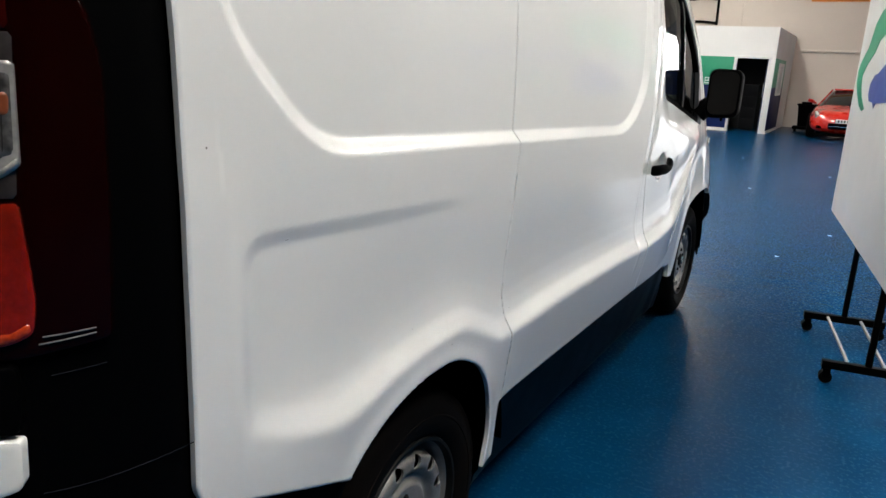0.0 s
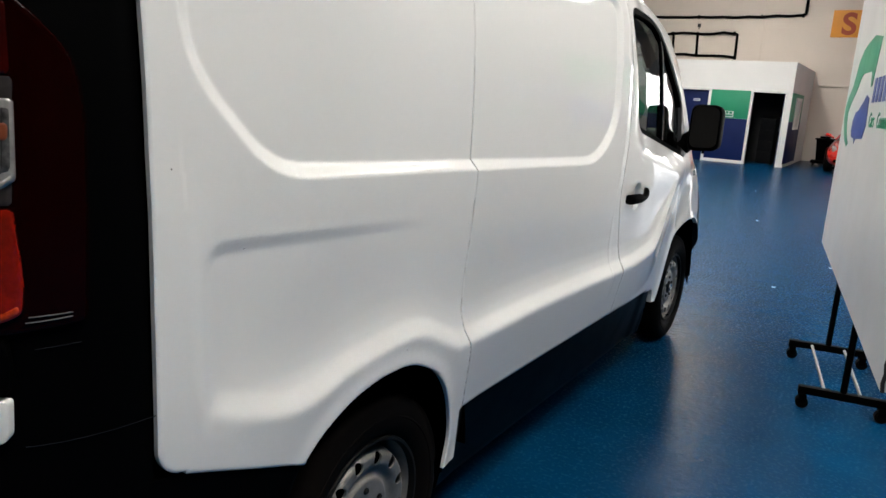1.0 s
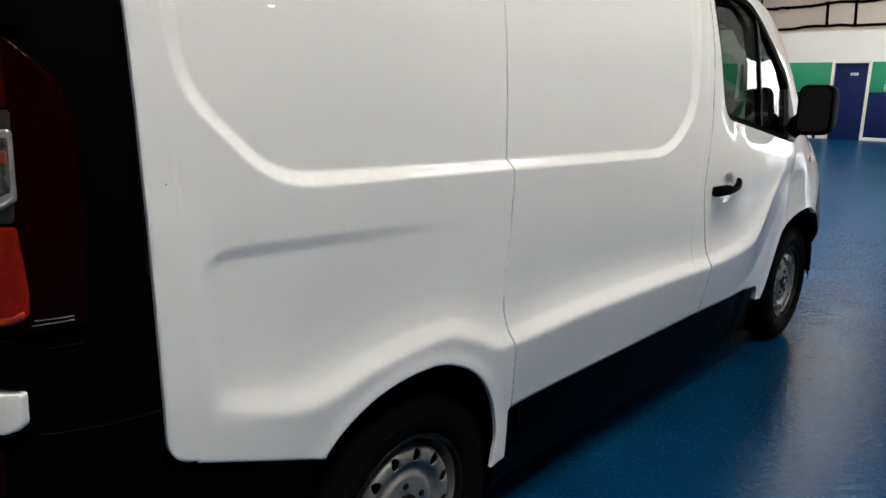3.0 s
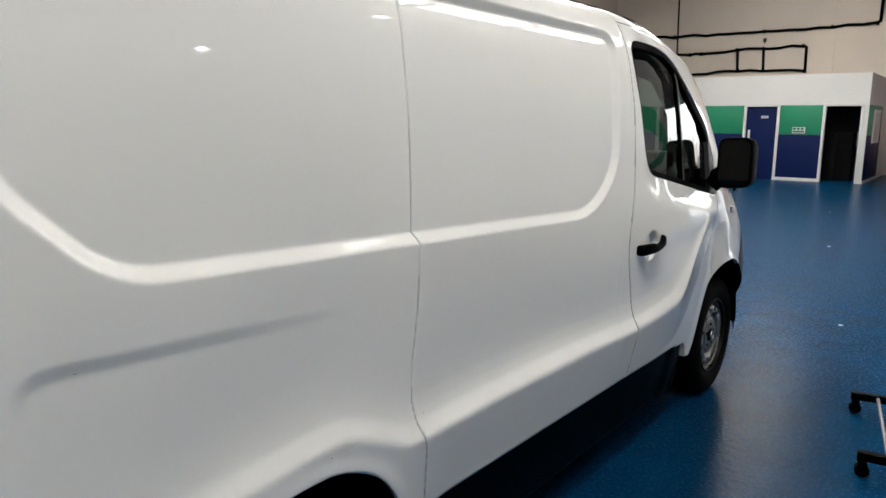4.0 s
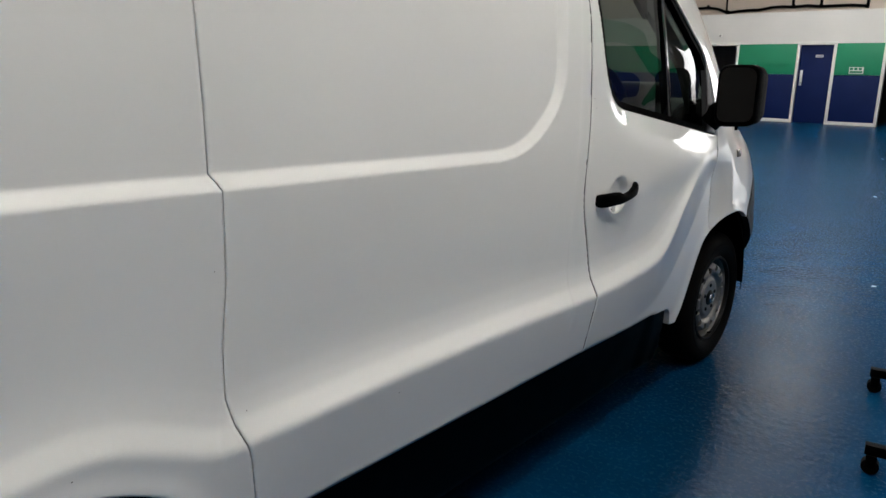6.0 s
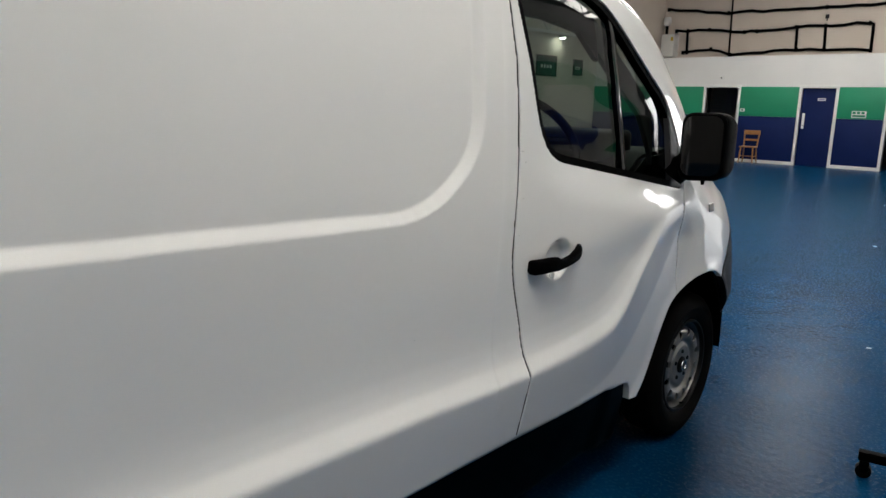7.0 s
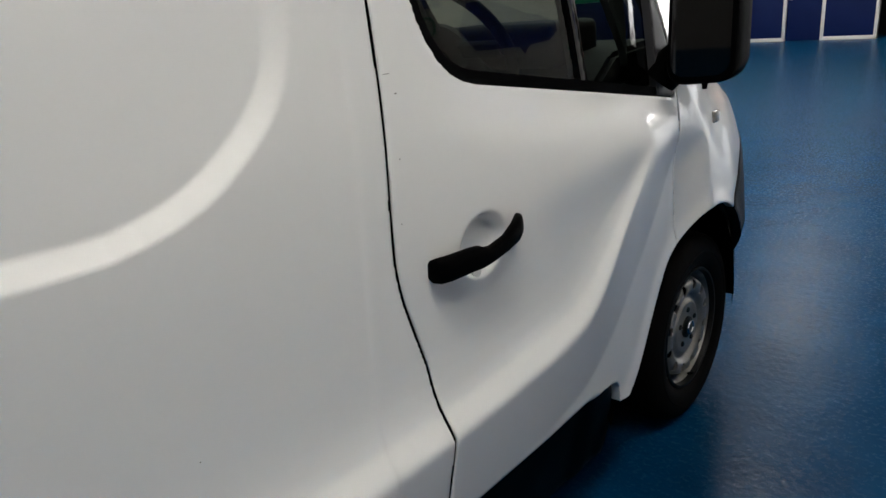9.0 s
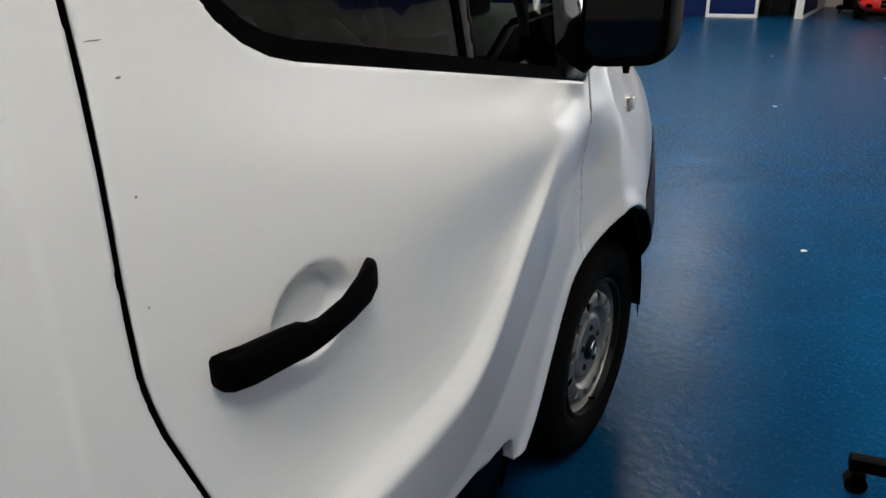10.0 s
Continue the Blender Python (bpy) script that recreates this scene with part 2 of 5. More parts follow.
def tube(points, radius, sides=10, closed=False, bm=None):
    """A round bar or hose along points."""
    bm = bm or bmesh.new()
    pts = [Vector(p) for p in points]
    rings = []
    n = len(pts)
    ref = None
    for i, p in enumerate(pts):
        a, b = pts[(i - 1) % n if closed else max(i - 1, 0)], pts[(i + 1) % n if closed else min(i + 1, n - 1)]
        d = (b - a).normalized()
        if ref is None:
            ref = Vector((0, 0, 1)) if abs(d.z) < 0.9 else Vector((1, 0, 0))
        u = d.cross(ref).normalized()
        w = u.cross(d).normalized()
        ref = w
        r = radius[i] if isinstance(radius, (list, tuple)) else radius
        rings.append([bm.verts.new(p + r * (math.cos(k * math.tau / sides) * u + math.sin(k * math.tau / sides) * w)) for k in range(sides)])
    for i in range(n if closed else n - 1):
        a, b = rings[i], rings[(i + 1) % n]
        for k in range(sides):
            bm.faces.new((a[k], a[(k + 1) % sides], b[(k + 1) % sides], b[k]))
    if not closed:
        bm.faces.new(rings[0][::-1])
        bm.faces.new(rings[-1])
    return bm


def lathe(profile, centre, axis="x", sides=64, bm=None):
    """A turned shape: profile of (along, radius) about an axis through centre."""
    bm = bm or bmesh.new()
    rings = []
    for a, r in profile:
        ring = []
        for k in range(sides):
            c, s = r * math.cos(k * math.tau / sides), r * math.sin(k * math.tau / sides)
            v = {"x": (a, c, s), "y": (c, a, s), "z": (c, s, a)}[axis]
            ring.append(bm.verts.new(Vector(centre) + Vector(v)))
        rings.append(ring)
    for a, b in zip(rings, rings[1:]):
        for k in range(sides):
            bm.faces.new((a[k], a[(k + 1) % sides], b[(k + 1) % sides], b[k]))
    return bm


def capped(profile, centre, axis="x", sides=32):
    bm = lathe(profile, centre, axis, sides)
    bm.verts.ensure_lookup_table()
    n = len(bm.verts)
    bm.faces.new(bm.verts[:sides])
    bm.faces.new(bm.verts[n - sides:])
    return bm


def slab(outline, place, depth):
    """A flat plate from a 2D outline; place(u, v, w) gives the world point, w from 0 to depth."""
    bm = bmesh.new()
    lo = [bm.verts.new(place(u, v, 0.0)) for u, v in outline]
    hi = [bm.verts.new(place(u, v, depth)) for u, v in outline]
    n = len(outline)
    bm.faces.new(lo)
    bm.faces.new(hi)
    for i in range(n):
        bm.faces.new((lo[i], lo[(i + 1) % n], hi[(i + 1) % n], hi[i]))
    return bm


def rounded(points, radius, steps=6):
    """A polygon with rounded corners; radius: one number or one for each corner."""
    out = []
    n = len(points)
    for i in range(n):
        p, a, b = Vector(points[i]), Vector(points[i - 1]), Vector(points[(i + 1) % n])
        r = radius[i] if isinstance(radius, (list, tuple)) else radius
        da, db = (a - p), (b - p)
        ta, tb = min(r, da.length * 0.49), min(r, db.length * 0.49)
        s, e = p + da.normalized() * ta, p + db.normalized() * tb
        for k in range(steps + 1):
            t = k / steps
            out.append(tuple((1 - t) ** 2 * s + 2 * t * (1 - t) * p + t * t * e))
    return out


def letters(text, size, matrix, mat, parent, name="writing", extrude=0.001):
    cu = bpy.data.curves.new(name, "FONT")
    cu.body, cu.size, cu.extrude = text, size, extrude
    cu.materials.append(mat)
    ob = new(name, cu)
    ob.parent = parent
    ob.matrix_parent_inverse = parent.matrix_basis.inverted() if parent.parent is None else Matrix()
    ob.matrix_basis = matrix
    return ob


# signed distance and clipped sheets, for pressed panels


def seg_distance(P, Q):
    """Distance of the points P (n, 2) to the polyline Q, with the sign of the side (left of its run: plus)."""
    best = np.full(len(P), 1e9)
    side = np.ones(len(P))
    for a, b in zip(Q[:-1], Q[1:]):
        d = b - a
        L = max(float(d @ d), 1e-12)
        t = np.clip(((P - a) @ d) / L, 0, 1)
        r = P - a - t[:, None] * d
        q = np.hypot(r[:, 0], r[:, 1])
        cr = d[0] * (P[:, 1] - a[1]) - d[1] * (P[:, 0] - a[0])
        m = q < best - 1e-9
        best[m] = q[m]
        side[m] = np.where(cr[m] >= 0, 1.0, -1.0)
    return best * side


def poly_sdf(P, poly):
    """Distance to a closed polygon: minus inside, plus outside."""
    Q = np.asarray(poly, float)
    Qc = np.vstack([Q, Q[:1]])
    d = np.abs(seg_distance(P, Qc))
    inside = np.zeros(len(P), bool)
    for a, b in zip(Qc[:-1], Qc[1:]):
        if a[1] == b[1]:
            continue
        cond = ((a[1] > P[:, 1]) != (b[1] > P[:, 1])) & (P[:, 0] < (b[0] - a[0]) * (P[:, 1] - a[1]) / (b[1] - a[1]) + a[0])
        inside ^= cond
    return np.where(inside, -d, d)


def clipped(u0, u1, v0, v1, step, keep):
    """A fine sheet over a rectangle, trimmed exactly to where every function of keep is positive."""
    nu, nv = max(2, int(round((u1 - u0) / step)) + 1), max(2, int(round((v1 - v0) / step)) + 1)
    U, V = np.meshgrid(np.linspace(u0, u1, nu), np.linspace(v0, v1, nv), indexing="ij")
    P = np.stack([U.ravel(), V.ravel()], 1)
    idx = np.arange(nu * nv).reshape(nu, nv)
    quads = np.stack([idx[:-1, :-1], idx[1:, :-1], idx[1:, 1:], idx[:-1, 1:]], -1).reshape(-1, 4)
    odd = []
    for f in keep:
        g = f(P)
        pos = g[quads] >= 0
        allin, anyin = pos.all(1), pos.any(1)
        odd += [list(q) for q in quads[anyin & ~allin]]
        quads = quads[allin]
        extra, cache, out = [], {}, []
        base = len(P)
        for face in odd:
            res = []
            m = len(face)
            for k in range(m):
                a, b = int(face[k]), int(face[(k + 1) % m])
                if g[a] >= 0:
                    res.append(a)
                if (g[a] >= 0) != (g[b] >= 0):
                    key = (min(a, b), max(a, b))
                    if key not in cache:
                        t = g[key[0]] / (g[key[0]] - g[key[1]])
                        cache[key] = base + len(extra)
                        extra.append(P[key[0]] + t * (P[key[1]] - P[key[0]]))
                    res.append(cache[key])
            if len(res) >= 3:
                out.append(res)
        odd = out
        if extra:
            P = np.vstack([P, np.array(extra)])
    faces = [list(map(int, q)) for q in quads] + odd
    used = sorted({i for f in faces for i in f})
    back = {o: n for n, o in enumerate(used)}
    return P[used], [[back[i] for i in f] for f in faces]


def pressed(name, P, faces, xyz, inward, flange=0.02, lip=0.002):
    """A mesh from a clipped sheet: xyz(P) gives the places, inward the direction of the folded edge."""
    W = xyz(P)
    count = {}
    for f in faces:
        for a, b in zip(f, f[1:] + f[:1]):
            if (b, a) in count:
                del count[(b, a)]
            else:
                count[(a, b)] = True
    inward = np.array(inward, float)
    rim = {i for e in count for i in e}
    for i in rim:
        W[i] = W[i] + inward * lip
    verts = [tuple(w) for w in W]
    out = list(faces)
    if flange:
        top, low = {}, {}
        for i in rim:
            top[i] = len(verts)
            verts.append(tuple(W[i]))
            low[i] = len(verts)
            verts.append(tuple(W[i] + inward * flange))
        for a, b in count:
            out.append([top[b], top[a], low[a], low[b]])
    me = bpy.data.meshes.new(name)
    me.from_pydata(verts, [], out)
    me.validate()
    me.shade_smooth()
    return me


def smooth_table(pts, sigma, step=0.002):
    xs = np.arange(pts[0][0], pts[-1][0] + step, step)
    v = np.interp(xs, [p[0] for p in pts], [p[1] for p in pts])
    n = max(1, int(3 * sigma / step))
    k = np.exp(-0.5 * (np.arange(-n, n + 1) * step / sigma) ** 2)
    k /= k.sum()
    v = np.convolve(np.pad(v, n, mode="edge"), k, mode="valid")
    return lambda q: np.interp(q, xs, v)


def curve_through(pts, per=8):
    """A smooth line through points."""
    P = [np.array(p, float) for p in pts]
    P = [2 * P[0] - P[1]] + P + [2 * P[-1] - P[-2]]
    out = []
    for i in range(1, len(P) - 2):
        a, b, c, d = P[i - 1], P[i], P[i + 1], P[i + 2]
        for k in range(per):
            t = k / per
            out.append(0.5 * (2 * b + (c - a) * t + (2 * a - 5 * b + 4 * c - d) * t * t + (3 * b - a - 3 * c + d) * t ** 3))
    out.append(P[-2])
    return np.array(out)


def ease(q, a, b):
    t = np.clip((q - a) / (b - a), 0, 1)
    return t * t * (3 - 2 * t)

# ---------------------------------------------------------------- the hall
X0, X1, Y0, Y1, HIGH = -11.0, 19.0, -14.0, 26.2, 7.0

tagged(part("floor", boxes(((X0, Y0, -0.2), (X1, Y1 + 0.3, 0.0))), M_FLOOR), "glossy blue painted concrete floor, scuffed and uneven", "floor", kind="structure")
tagged(part("ground", boxes(((-60, Y1 + 0.3, -0.3), (80, 90, -0.02))), material("grey yard tarmac", (0.06, 0.06, 0.06), 0.8)), "grey tarmac yard outside the roller door", "ground", kind="structure")
tagged(part("wall_west", boxes(((X0 - 0.2, Y0, 0), (X0, Y1, HIGH))), M_WALL), "cream painted side wall", "wall", kind="structure")
# East and south walls are out of view, added grey to limit bounced light.
tagged(part("wall_east", boxes(((X1, Y0, 0), (X1 + 0.2, Y1, HIGH))), M_BLOCKWORK), "unseen side wall, grey to lessen stray light", "wall", kind="structure")
tagged(part("wall_south", boxes(((X0, Y0 - 0.2, 0), (X1, Y0, HIGH))), M_BLOCKWORK), "unseen rear wall, grey to lessen stray light", "wall", kind="structure")
OX0, OX1, OZ = 3.4, 7.3, 3.9
tagged(part("wall_north", boxes(((X0, Y1, 0), (OX0, Y1 + 0.25, HIGH)), ((OX1, Y1, 0), (X1, Y1 + 0.25, HIGH)), ((OX0, Y1, OZ), (OX1, Y1 + 0.25, HIGH))), M_WALL),
       "tall cream painted end wall with a roller door opening", "wall", kind="structure")
# The ceiling is out of view too; its dark grey limits bounce.
tagged(part("ceiling", boxes(((X0, Y0, HIGH), (X1, Y1, HIGH + 0.2))), M_CEIL), "unseen roof lining, grey to lessen stray light", "ceiling", kind="structure")
tagged(part("backdrop", slab([(-30, -4), (60, -4), (60, 24), (-30, 24)], lambda u, v, w: (u, 62 + w, v), 0.05), M_OUTSIDE), "pale overcast sky over bare trees far outside", "backdrop", kind="structure")

# Out-of-view strips; places and shares are tuned to light the van and floor.
for x, y, share in ((-6.0, 3.0, 0.4), (-6.0, 14.0, 0.25), (-1.8, -10.0, 0.25), (-1.8, 2.5, 0.35), (-2.0, 9.6, 0.9), (-3.6, 20.0, 0.42), (2.1, 0.4, 0.33), (3.9, 0.4, 0.28), (4.6, 10.6, 0.2), (4.6, 15.6, 0.22)):
    rl = thing("rooflight", x, y, HIGH, "long bright rooflight panel set in the warehouse roof", "rooflight", group="rooflights in the roof")
    part("diffuser", boxes(((x - 0.55, y - 2.2, HIGH - 0.03), (x + 0.55, y + 2.2, HIGH - 0.012)), bevel=0.004), rooflight_glow(share), rl)
    part("frame", boxes(((x - 0.62, y - 2.27, HIGH - 0.05), (x - 0.55, y + 2.27, HIGH - 0.002)), ((x + 0.55, y - 2.27, HIGH - 0.05), (x + 0.62, y + 2.27, HIGH - 0.002)),
                        ((x - 0.55, y - 2.27, HIGH - 0.05), (x + 0.55, y - 2.2, HIGH - 0.002)), ((x - 0.55, y + 2.2, HIGH - 0.05), (x + 0.55, y + 2.27, HIGH - 0.002))), M_STEELGREY, rl)

for y in (8.0, 14.2):
    tr = thing("roof_truss", 4, y, 5.9, "grey steel lattice roof truss under the roof sheeting", "roof truss", group="roof trusses")
    part("bottom_chord", boxes(((X0, y - 0.06, 5.9), (X1, y + 0.06, 6.0)), bevel=0.006), M_STEELGREY, tr)
    part("top_chord", boxes(((X0, y - 0.06, 6.85), (X1, y + 0.06, 6.97)), bevel=0.006), M_STEELGREY, tr)
    for k in range(20):
        x = X0 + 1.5 * k
        part("brace", tube([(x, y, 5.96), (x + 0.75, y, 6.88), (x + 1.5, y, 5.96)], 0.03, 6), M_STEELGREY, tr)

for x, y in ((5.15, 8.0), (10.5, 8.0), (5.3, 14.2), (10.8, 14.2)):
    hb = thing("high_bay_lamp", x, y, 5.5, "round metal high bay lamp hung from a roof truss", "ceiling lamp", group="high bay lamps")
    part("shade", lathe([(0.32, 0.06), (0.25, 0.11), (0.05, 0.21), (0.0, 0.22), (0.0, 0.205), (0.05, 0.19)], (x, y, 5.45), "z", 24), M_STEELGREY, hb)
    part("bulb", capped([(0.05, 0.06), (0.10, 0.10), (0.2, 0.06)], (x, y, 5.42), "z", 16), M_LAMP, hb)
    part("stem", tube([(x, y, 5.75), (x, y, 5.92)], 0.012, 6), M_STEELGREY, hb)

# painted dado along the side wall facing the van
dado = thing("wall_panel", X1, 6, 0, "painted dado, green above navy, along the side wall", "wall panel", kind="structure")
part("upper_panel", boxes(((X1 - 0.012, Y0, 1.27), (X1 - 0.002, Y1, 2.06)), bevel=0.002), M_GREEN, dado, "green upper band")
part("lower_panel", boxes(((X1 - 0.012, Y0, 0.085), (X1 - 0.002, Y1, 1.267)), bevel=0.002), M_NAVY, dado, "navy lower band")
part("skirting", boxes(((X1 - 0.022, Y0, 0), (X1 - 0.002, Y1, 0.082)), bevel=0.004), M_GLOSSWHITE, dado, "white skirting board")

# roller door in the end wall
rd = thing("roller_door", (OX0 + OX1) / 2, Y1, 0, "tall industrial roller door, rolled up and open to daylight", "roller door")
part("guide", boxes(((OX0 - 0.1, Y1 - 0.06, 0), (OX0, Y1 - 0.003, OZ)), bevel=0.004), M_STEELGREY, rd)
part("guide", boxes(((OX1, Y1 - 0.06, 0), (OX1 + 0.1, Y1 - 0.003, OZ)), bevel=0.004), M_STEELGREY, rd)
part("rolled_curtain", capped([(OX0 - 0.15, 0.24), (OX1 + 0.15, 0.24)], (0, Y1 - 0.28, OZ + 0.3), "x", 24), M_STEELGREY, rd)

# side wall beyond the van: posters, and a lattice girder with a small lamp
for y, z, w, h in ((18.8, 2.56, 0.95, 0.51), (20.5, 2.58, 0.45, 0.40)):
    po = thing("poster", X0, y, z, "small dark framed poster on the cream side wall", "poster", group="posters on the side wall")
    part("print", boxes(((X0 + 0.004, y - w / 2, z - h / 2), (X0 + 0.012, y + w / 2, z + h / 2))), material("dark green poster print", (0.01, 0.05, 0.04), 0.3), po)
    for k in range(4):
        part("print_bar", boxes(((X0 + 0.0125, y - w * 0.3 + w * 0.16 * k, z - 0.06), (X0 + 0.015, y - w * 0.2 + w * 0.16 * k, z + 0.03))), M_GLOSSWHITE, po)
    part("frame", boxes(((X0 + 0.003, y - w / 2 - 0.04, z - h / 2 - 0.04), (X0 + 0.03, y + w / 2 + 0.04, z - h / 2)), ((X0 + 0.003, y - w / 2 - 0.04, z + h / 2), (X0 + 0.03, y + w / 2 + 0.04, z + h / 2 + 0.04)),
                        ((X0 + 0.003, y - w / 2 - 0.04, z - h / 2), (X0 + 0.03, y - w / 2, z + h / 2)), ((X0 + 0.003, y + w / 2, z - h / 2), (X0 + 0.03, y + w / 2 + 0.04, z + h / 2))), M_INK, po)
gi = thing("lattice_girder", X0 + 0.2, 17.5, 3.4, "white steel lattice girder along the side wall", "girder")
part("bottom_chord", boxes(((X0 + 0.12, 12.0, 3.45), (X0 + 0.2, 21.4, 3.53)), bevel=0.005), M_GLOSSWHITE, gi)
part("top_chord", boxes(((X0 + 0.12, 12.0, 4.10), (X0 + 0.2, 21.4, 4.18)), bevel=0.005), M_GLOSSWHITE, gi)
for k in range(7):
    part("brace", tube([(X0 + 0.16, 12.1 + 1.3 * k, 3.50), (X0 + 0.16, 12.75 + 1.3 * k, 4.13), (X0 + 0.16, 13.4 + 1.3 * k, 3.50)], 0.03, 6), M_GLOSSWHITE, gi)
bl = thing("bulkhead_lamp", X0 + 0.3, 19.3, 3.36, "small bright round lamp under the lattice girder", "lamp")
part("housing", lathe([(0.09, 0.03), (0.06, 0.10), (0.02, 0.13), (0.0, 0.13)], (X0 + 0.2, 19.3, 3.36), "z", 18), M_STEELGREY, bl)
part("stem", tube([(X0 + 0.2, 19.3, 3.44), (X0 + 0.17, 19.3, 3.47)], 0.015, 6), M_STEELGREY, bl)
part("bracket", boxes(((X0 - 0.01, 19.27, 3.42), (X0 + 0.2, 19.33, 3.448))), M_STEELGREY, bl)
part("bulb", capped([(-0.02, 0.05), (0.01, 0.10), (0.04, 0.09)], (X0 + 0.2, 19.3, 3.36), "z", 18), M_LAMP, bl)

# posters on the end wall, past the roller door
for x, z, w, h in ((12.6, 3.9, 1.5, 0.9), (15.6, 4.0, 0.9, 0.9)):
    po = thing("poster", x, Y1, z, "dark framed poster hung on the cream wall", "poster", group="posters on the end wall")
    part("print", boxes(((x - w / 2, Y1 - 0.012, z), (x + w / 2, Y1 - 0.004, z + h))), material("dark green print", (0.01, 0.04, 0.03), 0.3), po)
    fr = 0.05
    part("frame", boxes(((x - w / 2 - fr, Y1 - 0.03, z - fr), (x + w / 2 + fr, Y1 - 0.003, z)), ((x - w / 2 - fr, Y1 - 0.03, z + h), (x + w / 2 + fr, Y1 - 0.003, z + h + fr)),
                        ((x - w / 2 - fr, Y1 - 0.03, z), (x - w / 2, Y1 - 0.003, z + h)), ((x + w / 2, Y1 - 0.03, z), (x + w / 2 + fr, Y1 - 0.003, z + h))), M_INK, po)

# ---------------------------------------------------------------- the office block
OY, OTOP, OEND = 21.6, 2.88, -1.74
DOORS = ((-7.33, -6.43), (-4.76, -3.95), (-2.73, -1.91))
HEAD, SPLIT, SKIRT, FR = 2.03, 1.27, 0.085, 0.075
solid, x = [], X0
for a, b in DOORS:
    solid.append((x, a))
    x = b
solid.append((x, OEND))
tagged(part("wall_office_front", boxes(*[((a, OY, 0), (b, OY + 0.12, OTOP)) for a, b in solid], *[((a, OY, HEAD), (b, OY + 0.12, OTOP)) for a, b in DOORS]), M_WHITEWALL),
       "white office front with green and navy lower panels", "wall", kind="structure")
tagged(part("wall_office_side", boxes(((OEND - 0.12, OY + 0.12, 0), (OEND, Y1, OTOP))), M_WHITEWALL), "white office side wall", "wall", kind="structure")
tagged(part("office_roof", boxes(((X0, OY + 0.12, OTOP - 0.12), (OEND - 0.12, Y1, OTOP))), M_WHITEWALL), "flat white roof of the office block", "roof", kind="structure")
for k, (a, b) in enumerate(((X0, -8.0), (-6.0, -5.4), (-3.4, -3.2))):
    tagged(part("partition", boxes(((a, OY + 1.9, 0), (b if k == 0 else OEND - 0.13, OY + 2.0, OTOP - 0.13))) if k < 2 else boxes(((-5.45, OY + 0.13, 0), (-5.35, OY + 1.89, OTOP - 0.13))), M_DARKROOM),
           "office partition coloured near black to look unlit", "partition", kind="structure")

# coloured panels between the door frames, with white skirting
for i, (a, b) in enumerate(solid):
    lo = a + (FR if i else 0)
    hi = b - (FR if i < len(solid) - 1 else 0)
    if hi - lo < 0.15:
        continue
    wp = thing("wall_panel", (lo + hi) / 2, OY, 0, "painted panel, green above navy, with white skirting", "wall panel", group="painted panels of the office", kind="structure")
    part("upper_panel", boxes(((lo, OY - 0.012, SPLIT), (hi, OY - 0.002, HEAD + 0.03)), bevel=0.002), M_GREEN, wp, "green upper panel")
    part("lower_panel", boxes(((lo, OY - 0.012, SKIRT), (hi, OY - 0.002, SPLIT - 0.003)), bevel=0.002), M_NAVY, wp, "navy lower panel")
    part("skirting", boxes(((lo, OY - 0.022, 0), (hi, OY - 0.002, SKIRT - 0.003)), bevel=0.004), M_GLOSSWHITE, wp, "white skirting board")

# the corner post, with a coloured return on the office side
cp = thing("corner_panel", OEND, OY, 0, "office corner with a white post and coloured side panel", "wall panel", kind="structure")
part("post", boxes(((OEND - 0.09, OY - 0.02, 0), (OEND + 0.006, OY - 0.002, HEAD + 0.03)), bevel=0.004), M_GLOSSWHITE, cp)
part("upper_panel", boxes(((OEND + 0.002, OY + 0.02, SPLIT), (OEND + 0.012, OY + 2.6, HEAD + 0.03)), bevel=0.002), M_GREEN, cp)
part("lower_panel", boxes(((OEND + 0.002, OY + 0.02, SKIRT), (OEND + 0.012, OY + 2.6, SPLIT - 0.003)), bevel=0.002), M_NAVY, cp)
part("skirting", boxes(((OEND + 0.002, OY + 0.0, 0), (OEND + 0.024, OY + 2.6, SKIRT - 0.003)), bevel=0.004), M_GLOSSWHITE, cp)
sw = thing("window_1", OEND, OY + 1.5, 1.2, "narrow white framed window in the office side wall", "window", kind="structure")
part("window_frame", boxes(((OEND + 0.013, OY + 0.9, 1.05), (OEND + 0.05, OY + 2.0, 1.12)), ((OEND + 0.013, OY + 0.9, 1.88), (OEND + 0.05, OY + 2.0, 1.95)),
                           ((OEND + 0.013, OY + 0.9, 1.12), (OEND + 0.05, OY + 0.97, 1.88)), ((OEND + 0.013, OY + 1.93, 1.12), (OEND + 0.05, OY + 2.0, 1.88))), M_GLOSSWHITE, sw)
part("pane", boxes(((OEND + 0.014, OY + 0.97, 1.12), (OEND + 0.024, OY + 1.93, 1.88))), material("frosted pane", (0.6, 0.62, 0.62), 0.3), sw)


